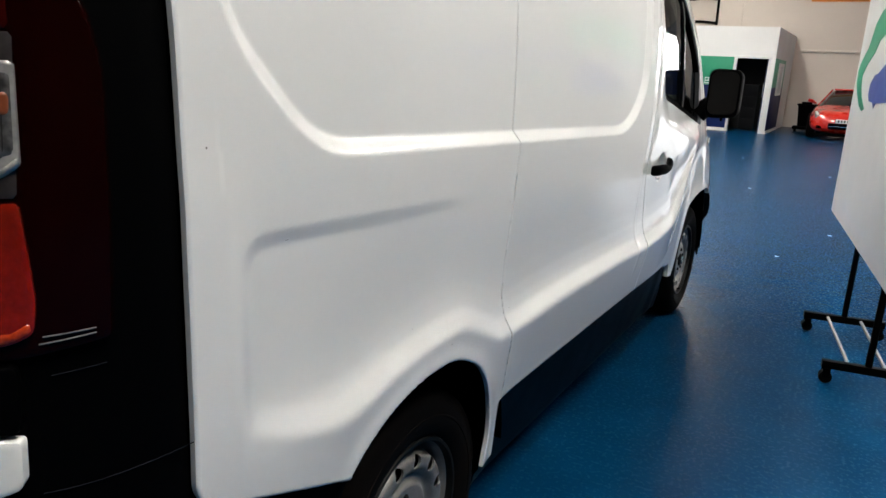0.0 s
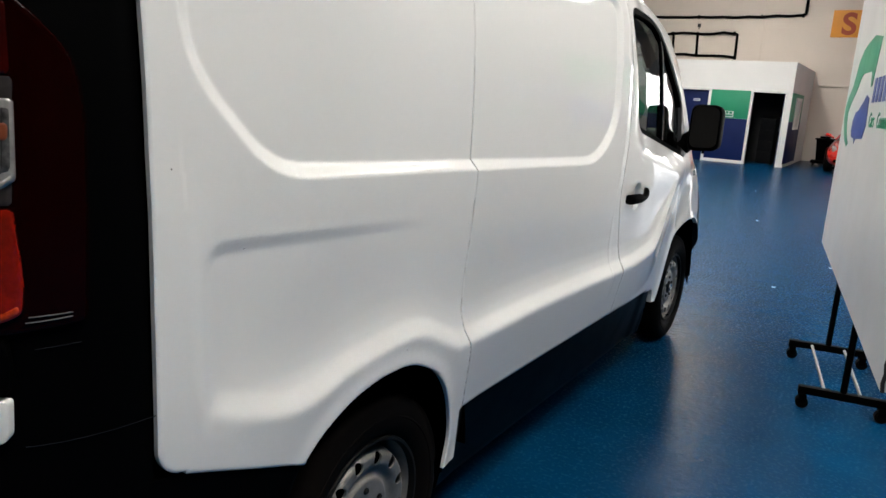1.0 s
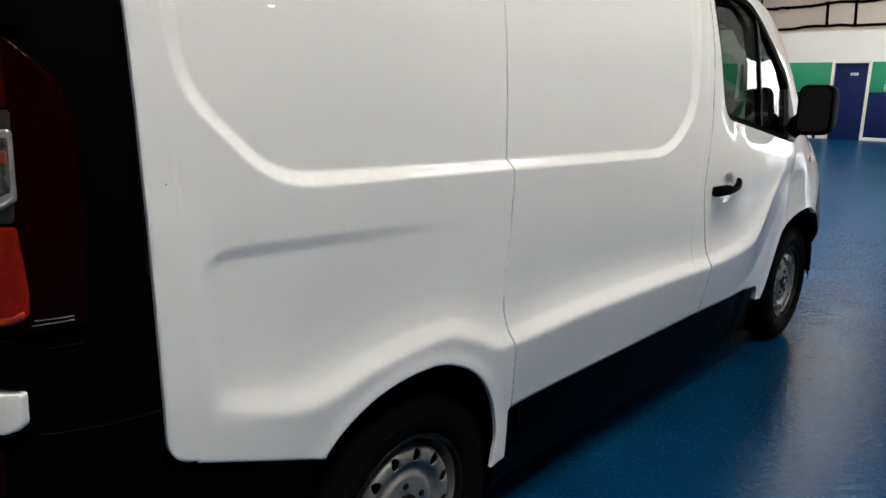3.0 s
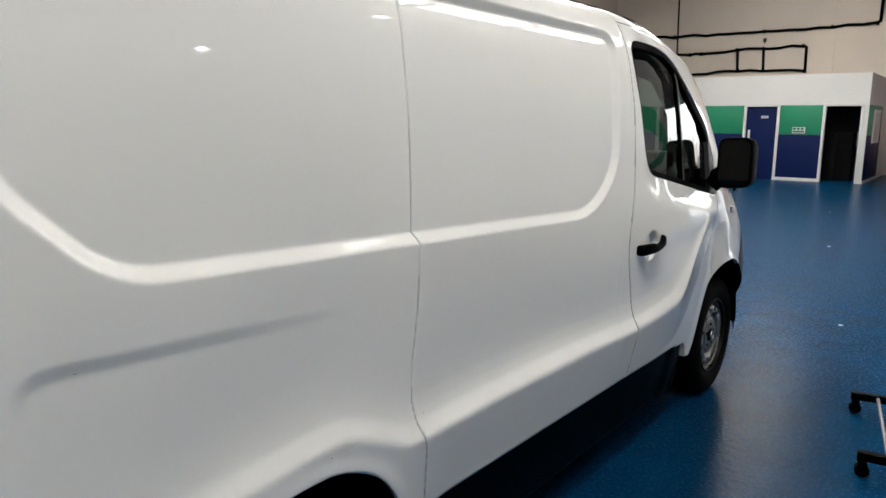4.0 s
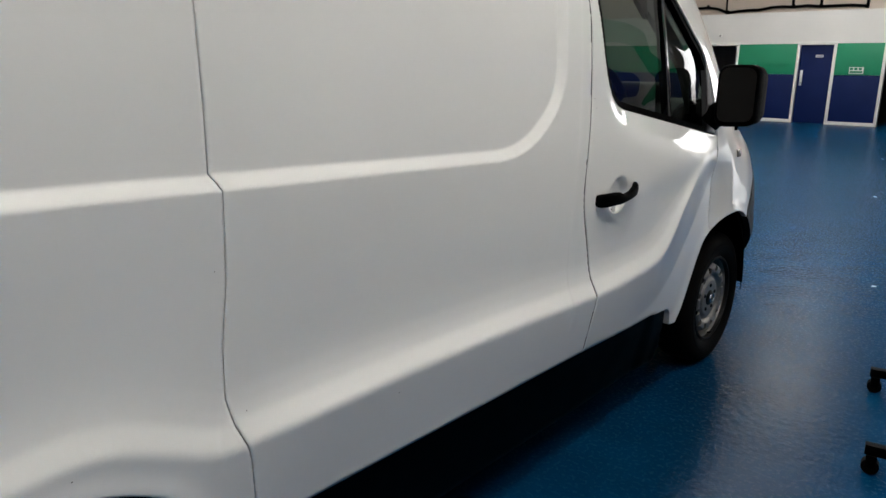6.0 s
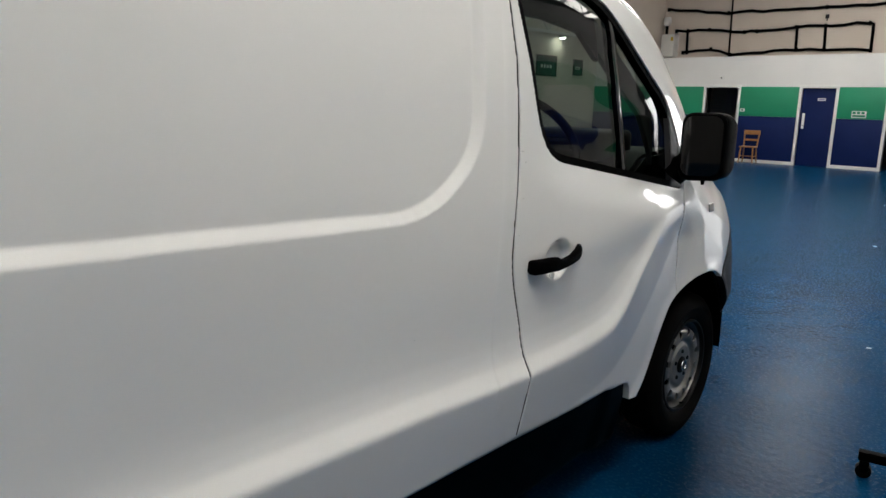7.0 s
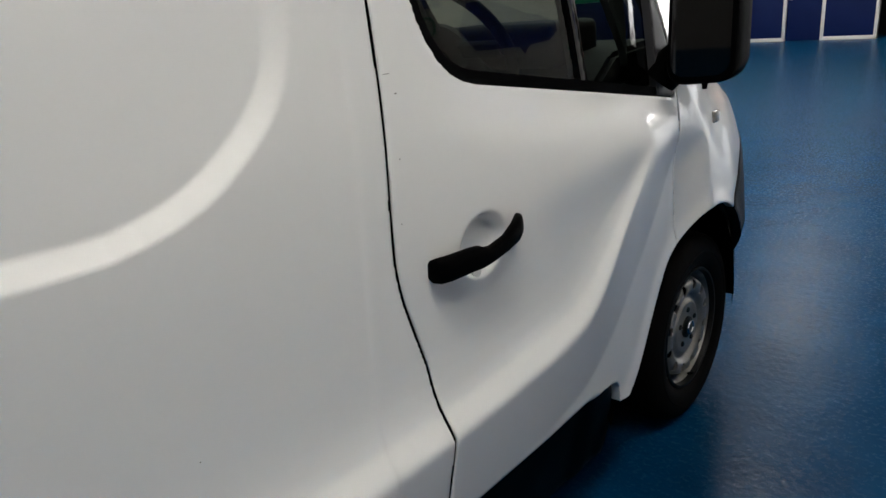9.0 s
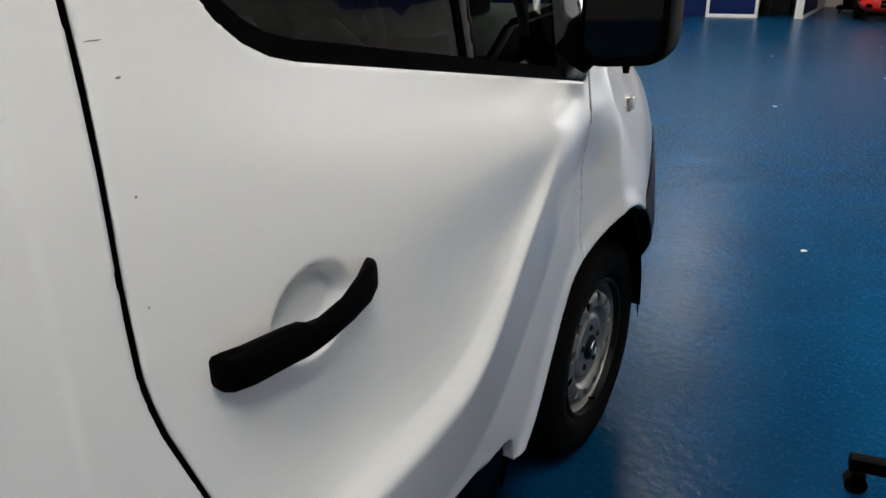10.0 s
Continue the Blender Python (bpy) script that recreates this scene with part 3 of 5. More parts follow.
def door(n, a, b, ajar, label):
    """A door in the office front: frame, leaf (swung in by ajar degrees), handle plate, sign."""
    d = thing("door_%d" % n, (a + b) / 2, OY, 0, label, "door", kind="structure")
    part("frame", boxes(((a - FR, OY - 0.03, 0), (a, OY + 0.125, HEAD)), ((b, OY - 0.03, 0), (b + FR, OY + 0.125, HEAD)), ((a - FR, OY - 0.03, HEAD), (b + FR, OY + 0.125, HEAD + FR)), bevel=0.006), M_GLOSSWHITE, d)
    w = b - a - 0.008
    hinge = b - 0.004
    m = Matrix.Translation((hinge, OY + 0.06, 0)) @ Matrix.Rotation(-radians(ajar), 4, "Z")
    leaf = part("leaf", turned(boxes(((-w, -0.022, 0.008), (0, 0.022, HEAD - 0.004)), bevel=0.003), m), M_NAVY, d, "navy flush door leaf")
    part("handle_plate", turned(boxes(((-w + 0.05, -0.034, 0.98), (-w + 0.115, -0.023, 1.38)), bevel=0.004), m), M_GLOSSWHITE, leaf, "white push plate")
    part("handle", turned(tube([(-w + 0.08, -0.03, 1.06), (-w + 0.08, -0.065, 1.06), (-w + 0.17, -0.07, 1.055)], 0.009, 8), m), M_CHROME, leaf)
    if not ajar:
        part("door_sign", turned(boxes(((-w / 2 - 0.02, -0.03, 1.71), (-w / 2 + 0.17, -0.023, 1.775)), bevel=0.002), m), M_GLOSSWHITE, leaf, "small white name sign")
        part("sign_bar", turned(boxes(((-w / 2, -0.032, 1.735), (-w / 2 + 0.15, -0.0305, 1.752))), m), M_LOGOBLUE, leaf)
    return d


door(1, *DOORS[0], 78, "navy office door standing open to a dark room")
door(2, *DOORS[1], 0, "closed navy office door with a small white sign")
door(3, *DOORS[2], 82, "navy office door standing open beside a dark room")

no = thing("notice", -3.37, OY, 1.37, "white and green notice on the green panel", "notice")
part("plate", boxes(((-3.53, OY - 0.022, 1.30), (-3.20, OY - 0.0125, 1.47)), bevel=0.003), M_GLOSSWHITE, no)
for k in range(3):
    part("symbol", boxes(((-3.51 + 0.1 * k, OY - 0.025, 1.395), (-3.44 + 0.1 * k, OY - 0.0225, 1.455))), M_LOGOGREEN, no)
part("text_bar", boxes(((-3.51, OY - 0.025, 1.325), (-3.22, OY - 0.0225, 1.37))), M_LOGOGREEN, no)
sw = thing("light_switch", -6.27, OY, 1.4, "small white switch on the green panel", "switch")
part("plate", boxes(((-6.33, OY - 0.02, 1.385), (-6.20, OY - 0.0125, 1.47)), bevel=0.003), M_GLOSSWHITE, sw)
part("rocker", boxes(((-6.29, OY - 0.025, 1.41), (-6.24, OY - 0.0205, 1.45)), bevel=0.002), M_LOGOGREEN, sw)
al = thing("alarm_sensor", -6.93, OY, 2.28, "small white sensor above the office doors", "sensor")
part("body", boxes(((-6.97, OY - 0.05, 2.27), (-6.88, OY - 0.002, 2.35)), bevel=0.012), M_GLOSSWHITE, al)
part("lens", capped([(-0.062, 0.012), (-0.045, 0.022)], (-6.925, OY, 2.30), "y", 12), M_INK, al)

# clutter in the rooms behind the open doors, coloured near black to look dim
cl = thing("filing_cabinet", -2.3, OY + 1.3, 0, "filing cabinet in the dark room, coloured near black", "cabinet")
part("body", boxes(((-2.62, OY + 1.15, 0), (-2.2, OY + 1.75, 1.32)), bevel=0.008), M_CABIN, cl)
for k in range(4):
    part("drawer", boxes(((-2.60, OY + 1.135, 0.04 + 0.32 * k), (-2.22, OY + 1.149, 0.33 + 0.32 * k)), bevel=0.004), M_CABIN, cl)


def wooden_chair(x, y, turn):
    """A pine kitchen chair with turned legs and two back rails."""
    ch = thing("wooden_chair", x, y, 0, "plain varnished pine kitchen chair against the navy panel", "chair")
    m = Matrix.Translation((x, y, 0)) @ Matrix.Rotation(radians(turn), 4, "Z")
    part("seat", turned(boxes(((-0.2, -0.2, 0.43), (0.2, 0.19, 0.462)), bevel=0.012, seg=3), m), M_WOOD, ch)
    for sx in (-1, 1):
        part("leg", turned(tube([(sx * 0.19, -0.19, 0.0), (sx * 0.175, -0.175, 0.12), (sx * 0.165, -0.165, 0.3), (sx * 0.155, -0.155, 0.43)], [0.014, 0.02, 0.022, 0.017], 10), m), M_WOOD, ch)
        part("leg", turned(tube([(sx * 0.19, 0.22, 0.0), (sx * 0.175, 0.19, 0.12), (sx * 0.165, 0.17, 0.3), (sx * 0.16, 0.16, 0.43)], [0.014, 0.02, 0.022, 0.017], 10), m), M_WOOD, ch)
        part("back_post", turned(tube([(sx * 0.17, 0.165, 0.45), (sx * 0.185, 0.2, 0.68), (sx * 0.20, 0.24, 0.88)], [0.019, 0.019, 0.016], 10), m), M_WOOD, ch)
        part("stretcher", turned(tube([(sx * 0.175, -0.17, 0.19), (sx * 0.178, 0.19, 0.19)], 0.011, 8), m), M_WOOD, ch)
    part("stretcher", turned(tube([(-0.17, 0.0, 0.19), (0.17, 0.0, 0.19)], 0.011, 8), m), M_WOOD, ch)
    part("top_rail", turned(boxes(((-0.215, 0.215, 0.77), (0.215, 0.245, 0.89)), bevel=0.012, seg=3), m), M_WOOD, ch)
    part("middle_rail", turned(boxes(((-0.19, 0.185, 0.60), (0.19, 0.21, 0.655)), bevel=0.010, seg=3), m), M_WOOD, ch)
    return ch


wooden_chair(-5.87, OY - 0.36, 4)

# ---------------------------------------------------------------- the end wall above the office
BY = Y1 - 0.05


def wavy(points, amp, seed):
    rnd = random.Random(seed)
    out = []
    for (x0, z0), (x1, z1) in zip(points, points[1:]):
        n = max(2, int(math.hypot(x1 - x0, z1 - z0) / 0.35))
        for k in range(n):
            t = k / n
            out.append((x0 + (x1 - x0) * t, BY - 0.02 + rnd.uniform(-0.01, 0.01), z0 + (z1 - z0) * t + rnd.uniform(-amp, amp)))
    out.append((points[-1][0], BY - 0.02, points[-1][1]))
    return out


def wall_pipe(points, r, seed, label, amp=0.03):
    wp = thing("wall_pipe", points[0][0], BY, points[0][1], label, "pipe", group="pipes on the end wall")
    part("pipe", tube(wavy(points, amp, seed), r, 8), M_BLACKPLASTIC, wp)
    for k in range(0, len(points)):
        px, pz = points[k]
        part("bracket", boxes(((px - 0.03, BY - 0.06, pz - 0.06), (px + 0.03, Y1 - 0.002, pz + 0.06)), bevel=0.006), M_BLACKPLASTIC, wp)


wall_pipe([(-11.0 + 0.15, 4.86), (-8.7, 4.62), (-5.65, 4.61), (-3.6, 4.61), (-2.35, 4.64), (-2.28, 4.72), (-2.26, 6.9)], 0.045, 1, "long black hose clipped along the cream wall")
wall_pipe([(-10.5, 4.10), (-9.3, 4.10), (-8.1, 3.97), (-7.7, 3.98), (-6.5, 4.05), (-4.4, 4.07), (-4.30, 4.0), (-4.28, 3.27)], 0.045, 2, "black hose loop over the office roof")
wall_pipe([(-10.2, 3.36), (-9.2, 3.45), (-8.5, 3.25), (-6.4, 3.36), (-5.6, 3.34), (-4.3, 3.27)], 0.045, 3, "lower black hose over the office roof")
wall_pipe([(-6.45, 4.05), (-6.42, 3.36)], 0.045, 4, "short black upright hose", 0.005)
wall_pipe([(-5.62, 4.05), (-5.58, 3.34)], 0.045, 5, "short black upright hose", 0.005)
wall_pipe([(-10.08, 4.10), (-10.05, 3.36)], 0.045, 6, "short black upright hose", 0.005)
wall_pipe([(-8.62, 6.9), (-8.55, 3.0)], 0.03, 7, "grey brown upright cable conduit", 0.004)
sj = thing("wall_joint", -3.5, Y1, 0, "vertical cover strip on the cream wall", "trim", kind="structure")
part("strip", boxes(((-3.525, Y1 - 0.02, 2.9), (-3.475, Y1 - 0.002, 6.9)), bevel=0.004), M_WALL, sj)
pb = thing("junction_box", -5.6, Y1, 4.33, "small dark junction box on the wall", "junction box")
part("box", boxes(((-5.66, Y1 - 0.06, 4.27), (-5.56, Y1 - 0.002, 4.39)), bevel=0.008), M_INK, pb)
part("gland", tube([(-5.61, Y1 - 0.03, 4.27), (-5.61, Y1 - 0.03, 4.2)], 0.015, 8), M_INK, pb)

bo = thing("water_heater", -10.65, Y1 - 0.2, 3.2, "white wall hung heater with yellow label and flue", "water heater")
part("case", boxes(((-10.88, Y1 - 0.42, 3.2), (-10.40, Y1 - 0.003, 3.98)), bevel=0.03, seg=3), M_GLOSSWHITE, bo)
part("label_plate", boxes(((-10.52, Y1 - 0.428, 3.75), (-10.43, Y1 - 0.4205, 3.88))), M_YELLOW, bo, "yellow warning label")
part("flue", tube([(-10.8, Y1 - 0.2, 3.98), (-10.8, Y1 - 0.2, 4.3)], 0.05, 12), M_BLACKPLASTIC, bo)
part("cap", capped([(4.28, 0.07), (4.32, 0.12), (4.45, 0.14), (4.58, 0.11)], (-10.8, Y1 - 0.2, 0.0), "z", 16), M_GLOSSWHITE, bo)

tk = thing("cable_trunking", -0.4, Y1, 2.45, "cream painted cable trunking along the cream wall", "trunking")
part("channel", boxes(((-1.55, Y1 - 0.06, 2.42), (0.9, Y1 - 0.002, 2.50)), bevel=0.006), M_WALL, tk)
part("lid", boxes(((-1.55, Y1 - 0.068, 2.43), (0.9, Y1 - 0.0605, 2.49)), bevel=0.002), M_WALL, tk)

sg = thing("orange_sign", -0.9, Y1, 3.97, "orange sign with dark red writing, high on the wall", "sign")
part("panel", boxes(((-1.48, Y1 - 0.06, 3.97), (0.2, Y1 - 0.003, 4.80)), bevel=0.01), M_ORANGE, sg)
es = letters("S", 0.92, Matrix(((1, 0, 0, -1.20), (0, 0, -1, Y1 - 0.066), (0, 1, 0, 4.07), (0, 0, 0, 1))), M_RUST, sg)
es.data.offset = 0.025

# black cleaning trolley beside the office
bx, by = -0.95, 24.3
bt = thing("black_bin", bx, by, 0, "black plastic bin with a handled lid on a wheeled base", "bin")
bm = bmesh.new()
rings = []
for z, w, d in ((0.16, 0.19, 0.17), (0.5, 0.215, 0.20), (0.78, 0.24, 0.23)):
    rings.append([bm.verts.new((bx + px, by + py, z)) for px, py in rounded([(-w, -d), (w, -d), (w, d), (-w, d)], 0.05, 3)])
for a, b in zip(rings, rings[1:]):
    for k in range(len(a)):
        bm.faces.new((a[k], a[(k + 1) % len(a)], b[(k + 1) % len(a)], b[k]))
bm.faces.new(rings[0])
part("body", bm, M_BLACKPLASTIC, bt)
part("lid", boxes(((bx - 0.27, by - 0.26, 0.78), (bx + 0.27, by + 0.26, 0.83)), ((bx - 0.16, by - 0.1, 0.83), (bx + 0.12, by + 0.12, 0.89)), bevel=0.02, seg=3), M_BLACKPLASTIC, bt)
part("handle", tube([(bx + 0.2, by + 0.2, 0.1), (bx + 0.29, by + 0.1, 0.6), (bx + 0.27, by - 0.1, 0.83)], 0.02, 8), M_BLACKPLASTIC, bt)
part("base", boxes(((bx - 0.32, by - 0.26, 0.07), (bx + 0.36, by + 0.26, 0.16)), bevel=0.02), M_BLACKPLASTIC, bt)
for sx in (-0.24, 0.28):
    part("wheel", capped([(-0.02, 0.05), (0.02, 0.05)], (bx + sx, by - 0.2, 0.05), "x", 16), M_RUBBER, bt)
    part("wheel", capped([(-0.02, 0.05), (0.02, 0.05)], (bx + sx, by + 0.2, 0.05), "x", 16), M_RUBBER, bt)

# ---------------------------------------------------------------- the display board on its wheeled stand
E1, E2 = Vector((0.614, 5.222, 0)), Vector((1.046, 2.196, 0))
ALONG = (E2 - E1).normalized()
OUT = Vector((ALONG.y, -ALONG.x, 0))           # towards the van
if OUT.x > 0:
    OUT = -OUT
BLEN, BZ0, BZ1 = (E2 - E1).length, 0.585, 2.45


def board(u, z, w):
    return E1 + ALONG * u + OUT * w + Vector((0, 0, z))


db = thing("display_board", 0.83, 3.71, 0, "white display board with green and blue logo, wheeled black stand", "display board")
part("panel", slab([(0, BZ0), (BLEN, BZ0), (BLEN, BZ1), (0, BZ1)], lambda u, v, w: board(u, v, w - 0.02), 0.02), M_BOARD, db)
part("edge_chain", tube([board(BLEN + 0.006, BZ0 + (BZ1 - BZ0) * k / 60, -0.006 + 0.004 * (k % 2)) for k in range(61)], 0.007, 6), M_INK, db, "dotted black beading down the edge")
for k, (foot, across) in enumerate((((0.805, 4.2735), (0.378, 0.071)), ((0.935, 3.475), (0.358, 0.056)))):
    fx, fy = foot
    half = Vector((across[0] / 2 + 0.02, across[1] / 2 + 0.004, 0))
    c = Vector((fx, fy, 0))
    d = half.normalized()
    m = Matrix.Translation(c) @ Matrix.Rotation(math.atan2(d.y, d.x), 4, "Z")
    L = half.length
    ft = part("foot", turned(boxes(((-L, -0.02, 0.075), (L, 0.02, 0.115)), bevel=0.005), m), M_BLACKPLASTIC, db)
    for s in (-1, 1):
        part("castor", turned(capped([(-0.02, 0.018), (-0.018, 0.03), (0.018, 0.03), (0.02, 0.018)], (s * (L - 0.025), 0, 0.03), "y", 18), m), M_RUBBER, ft)
        for q in (-0.027, 0.0215):
            part("castor_cheek", turned(boxes(((s * (L - 0.025) - 0.018, q, 0.03), (s * (L - 0.025) + 0.018, q + 0.0055, 0.078)), bevel=0.002), m), M_BLACKPLASTIC, ft)
    part("pole", tube([(fx, fy, 0.11), (fx, fy, BZ1 - 0.05)], 0.016, 12), M_BLACKPLASTIC, db)
for s in (-0.45, 0.45):
    a = Vector((0.805, 4.2735, 0.10)) + Vector((0.378, 0.071, 0)) * s * 0.5
    b = Vector((0.935, 3.475, 0.10)) + Vector((0.358, 0.056, 0)) * s * 0.5
    part("crossbar", tube([a, b], 0.0085, 10), M_TUBE, db, "bare metal crossbar")


def logo(points, mat, name, label, w=0.0015):
    part(name, slab(points, lambda u, v, q: board(u, v, q + 0.0005), w), mat, db, label)


GREEN = [(0.60, 1.30), (0.42, 1.36), (0.33, 1.42), (0.28, 1.49), (0.42, 1.56), (0.62, 1.62), (0.72, 1.68), (0.84, 1.705), (1.22, 1.70), (1.26, 1.62),
         (1.32, 1.62), (1.41, 1.86), (1.10, 1.895), (0.84, 1.88), (0.62, 1.85), (0.46, 1.79), (0.34, 1.66), (0.14, 1.58), (0.06, 1.52), (0.10, 1.44), (0.20, 1.38), (0.36, 1.31), (0.52, 1.28)]
BLUE = [(0.66, 1.44), (0.66, 1.38), (0.72, 1.345), (0.86, 1.34), (0.92, 1.31), (0.98, 1.34), (1.28, 1.35), (1.36, 1.42), (1.30, 1.56), (1.18, 1.58), (1.04, 1.54), (0.88, 1.50), (0.76, 1.49)]
logo(GREEN, M_LOGOGREEN, "logo", "green van outline")
logo(BLUE, M_LOGOBLUE, "logo", "blue car shape")
for k in range(10):
    u = 1.42 + 0.125 * k
    logo([(u, 1.535), (u + 0.085, 1.535), (u + 0.085, 1.655), (u, 1.655)], M_LOGOBLUE, "name_bar", "blue bar of the name")
for word, u in (("Cars", 1.46), ("Commercial", 1.76)):
    o = board(u, 1.415, 0.002)
    letters(word, 0.105, Matrix(((ALONG.x, 0, OUT.x, o.x), (ALONG.y, 0, OUT.y, o.y), (0, 1, 0, o.z), (0, 0, 0, 1))), M_LOGOGREEN, db)

# scraps on the floor
rnd = random.Random(5)
for x, y in ((-0.51, 10.09), (0.256, 6.10), (0.9, 9.3), (0.35, 12.5), (-1.2, 14.2), (0.6, 7.4), (0.15, 16.0)):
    ps = thing("paper_scrap", x, y, 0, "small pale scrap of paper on the blue floor", "litter", group="scraps on the floor")
    a = rnd.uniform(0, 3)
    pts = [(0.022 * math.cos(a + k * 1.25) * rnd.uniform(0.6, 1.2), 0.022 * math.sin(a + k * 1.25) * rnd.uniform(0.6, 1.2)) for k in range(5)]
    part("scrap", slab(pts, lambda u, v, w, x=x, y=y: (x + u, y + v, 0.001 + w + 0.2 * abs(u)), 0.003), M_PAPER, ps)

# ---------------------------------------------------------------- the van
MID = -0.978          # its centre plane; the near side lies at x = 0, the rear at y = 0

zt = smooth_table([(-0.2, 1.90), (0.2, 1.93), (0.5, 1.955), (1.0, 1.965), (2.6, 1.965), (2.9, 1.955), (3.2, 1.905), (3.4, 1.86), (3.58, 1.765), (3.75, 1.62), (3.9, 1.46), (4.02, 1.34), (4.15, 1.25), (4.3, 1.185), (4.5, 1.11), (4.7, 0.99), (4.85, 0.85), (4.98, 0.68)], 0.04)
plan = smooth_table([(-0.2, -0.02), (0.2, -0.012), (0.5, 0.0), (3.0, 0.0), (3.5, -0.013), (3.75, -0.026), (4.06, -0.030), (4.25, -0.037), (4.42, -0.060), (4.55, -0.10), (4.65, -0.15), (4.75, -0.20), (4.85, -0.33), (4.93, -0.55), (4.99, -0.90)], 0.03)
turn_in = smooth_table([(-0.2, -0.20), (0.0, -0.17), (0.01, -0.13), (0.03, -0.102), (0.06, -0.081), (0.10, -0.064), (0.14, -0.051), (0.18, -0.040), (0.215, -0.033), (0.35, -0.016), (0.5, -0.006), (0.7, 0), (2.5, 0)], 0.008)
crease = smooth_table([(-1.5, -0.052), (-0.6, -0.052), (-0.2, -0.025), (-0.05, 0.0035), (0.0, 0.013), (0.010, 0.012), (0.055, -0.011), (0.085, -0.0175), (0.12, -0.0215), (0.17, -0.0215), (0.25, -0.0175), (0.35, -0.0115), (0.46, -0.005), (0.56, -0.001), (0.62, 0), (2.5, 0)], 0.006)
CREASE = curve_through([(0.325, 1.22), (0.33, 1.1), (0.333, 0.95), (0.345, 0.88), (0.38, 0.84), (0.49, 0.796), (0.58, 0.776), (0.66, 0.785), (0.74, 0.808), (0.80, 0.815), (0.90, 0.826), (1.027, 0.825), (1.14, 0.779), (1.22, 0.742), (1.30, 0.735), (1.7, 0.738), (2.2, 0.728), (2.65, 0.712), (2.9, 0.718), (3.11, 0.737), (3.2, 0.772), (3.275, 0.825), (3.36, 0.905), (3.45, 0.99), (3.535, 1.085), (3.60, 1.19), (3.65, 1.32)])
GROOVE = rounded([(0.325, 1.875), (0.325, 1.47), (0.52, 1.272), (2.235, 1.218), (2.425, 1.372), (2.445, 1.868)], [0.10, 0.10, 0.10, 0.13, 0.10, 0.09])
SCALLOP = rounded([(0.348, 0.74), (0.348, 1.176), (0.92, 1.150), (1.45, 1.125), (1.45, 0.74)], [0.03, 0.075, 0.05, 0.03, 0.03])
REAR_ARCH = [tuple(p) for p in curve_through([(0.56, 0.2), (0.575, 0.45), (0.585, 0.58), (0.618, 0.648), (0.68, 0.705), (0.785, 0.752), (0.902, 0.769), (1.017, 0.757), (1.135, 0.693), (1.214, 0.585), (1.247, 0.472), (1.236, 0.376), (1.21, 0.2)], 5)]
FRONT_ARCH = [tuple(p) for p in curve_through([(3.40, 0.2), (3.455, 0.36), (3.53, 0.44), (3.61, 0.555), (3.68, 0.65), (3.755, 0.72), (3.90, 0.79), (4.06, 0.797), (4.2, 0.75), (4.31, 0.63), (4.38, 0.45), (4.40, 0.2)], 5)]
WINDOW = rounded([(2.555, 1.85), (2.692, 1.349), (3.725, 1.178), (3.675, 1.36), (3.55, 1.528), (3.33, 1.66), (3.09, 1.835), (2.85, 1.862)], [0.10, 0.14, 0.04, 0.10, 0.06, 0.15, 0.12, 0.1])


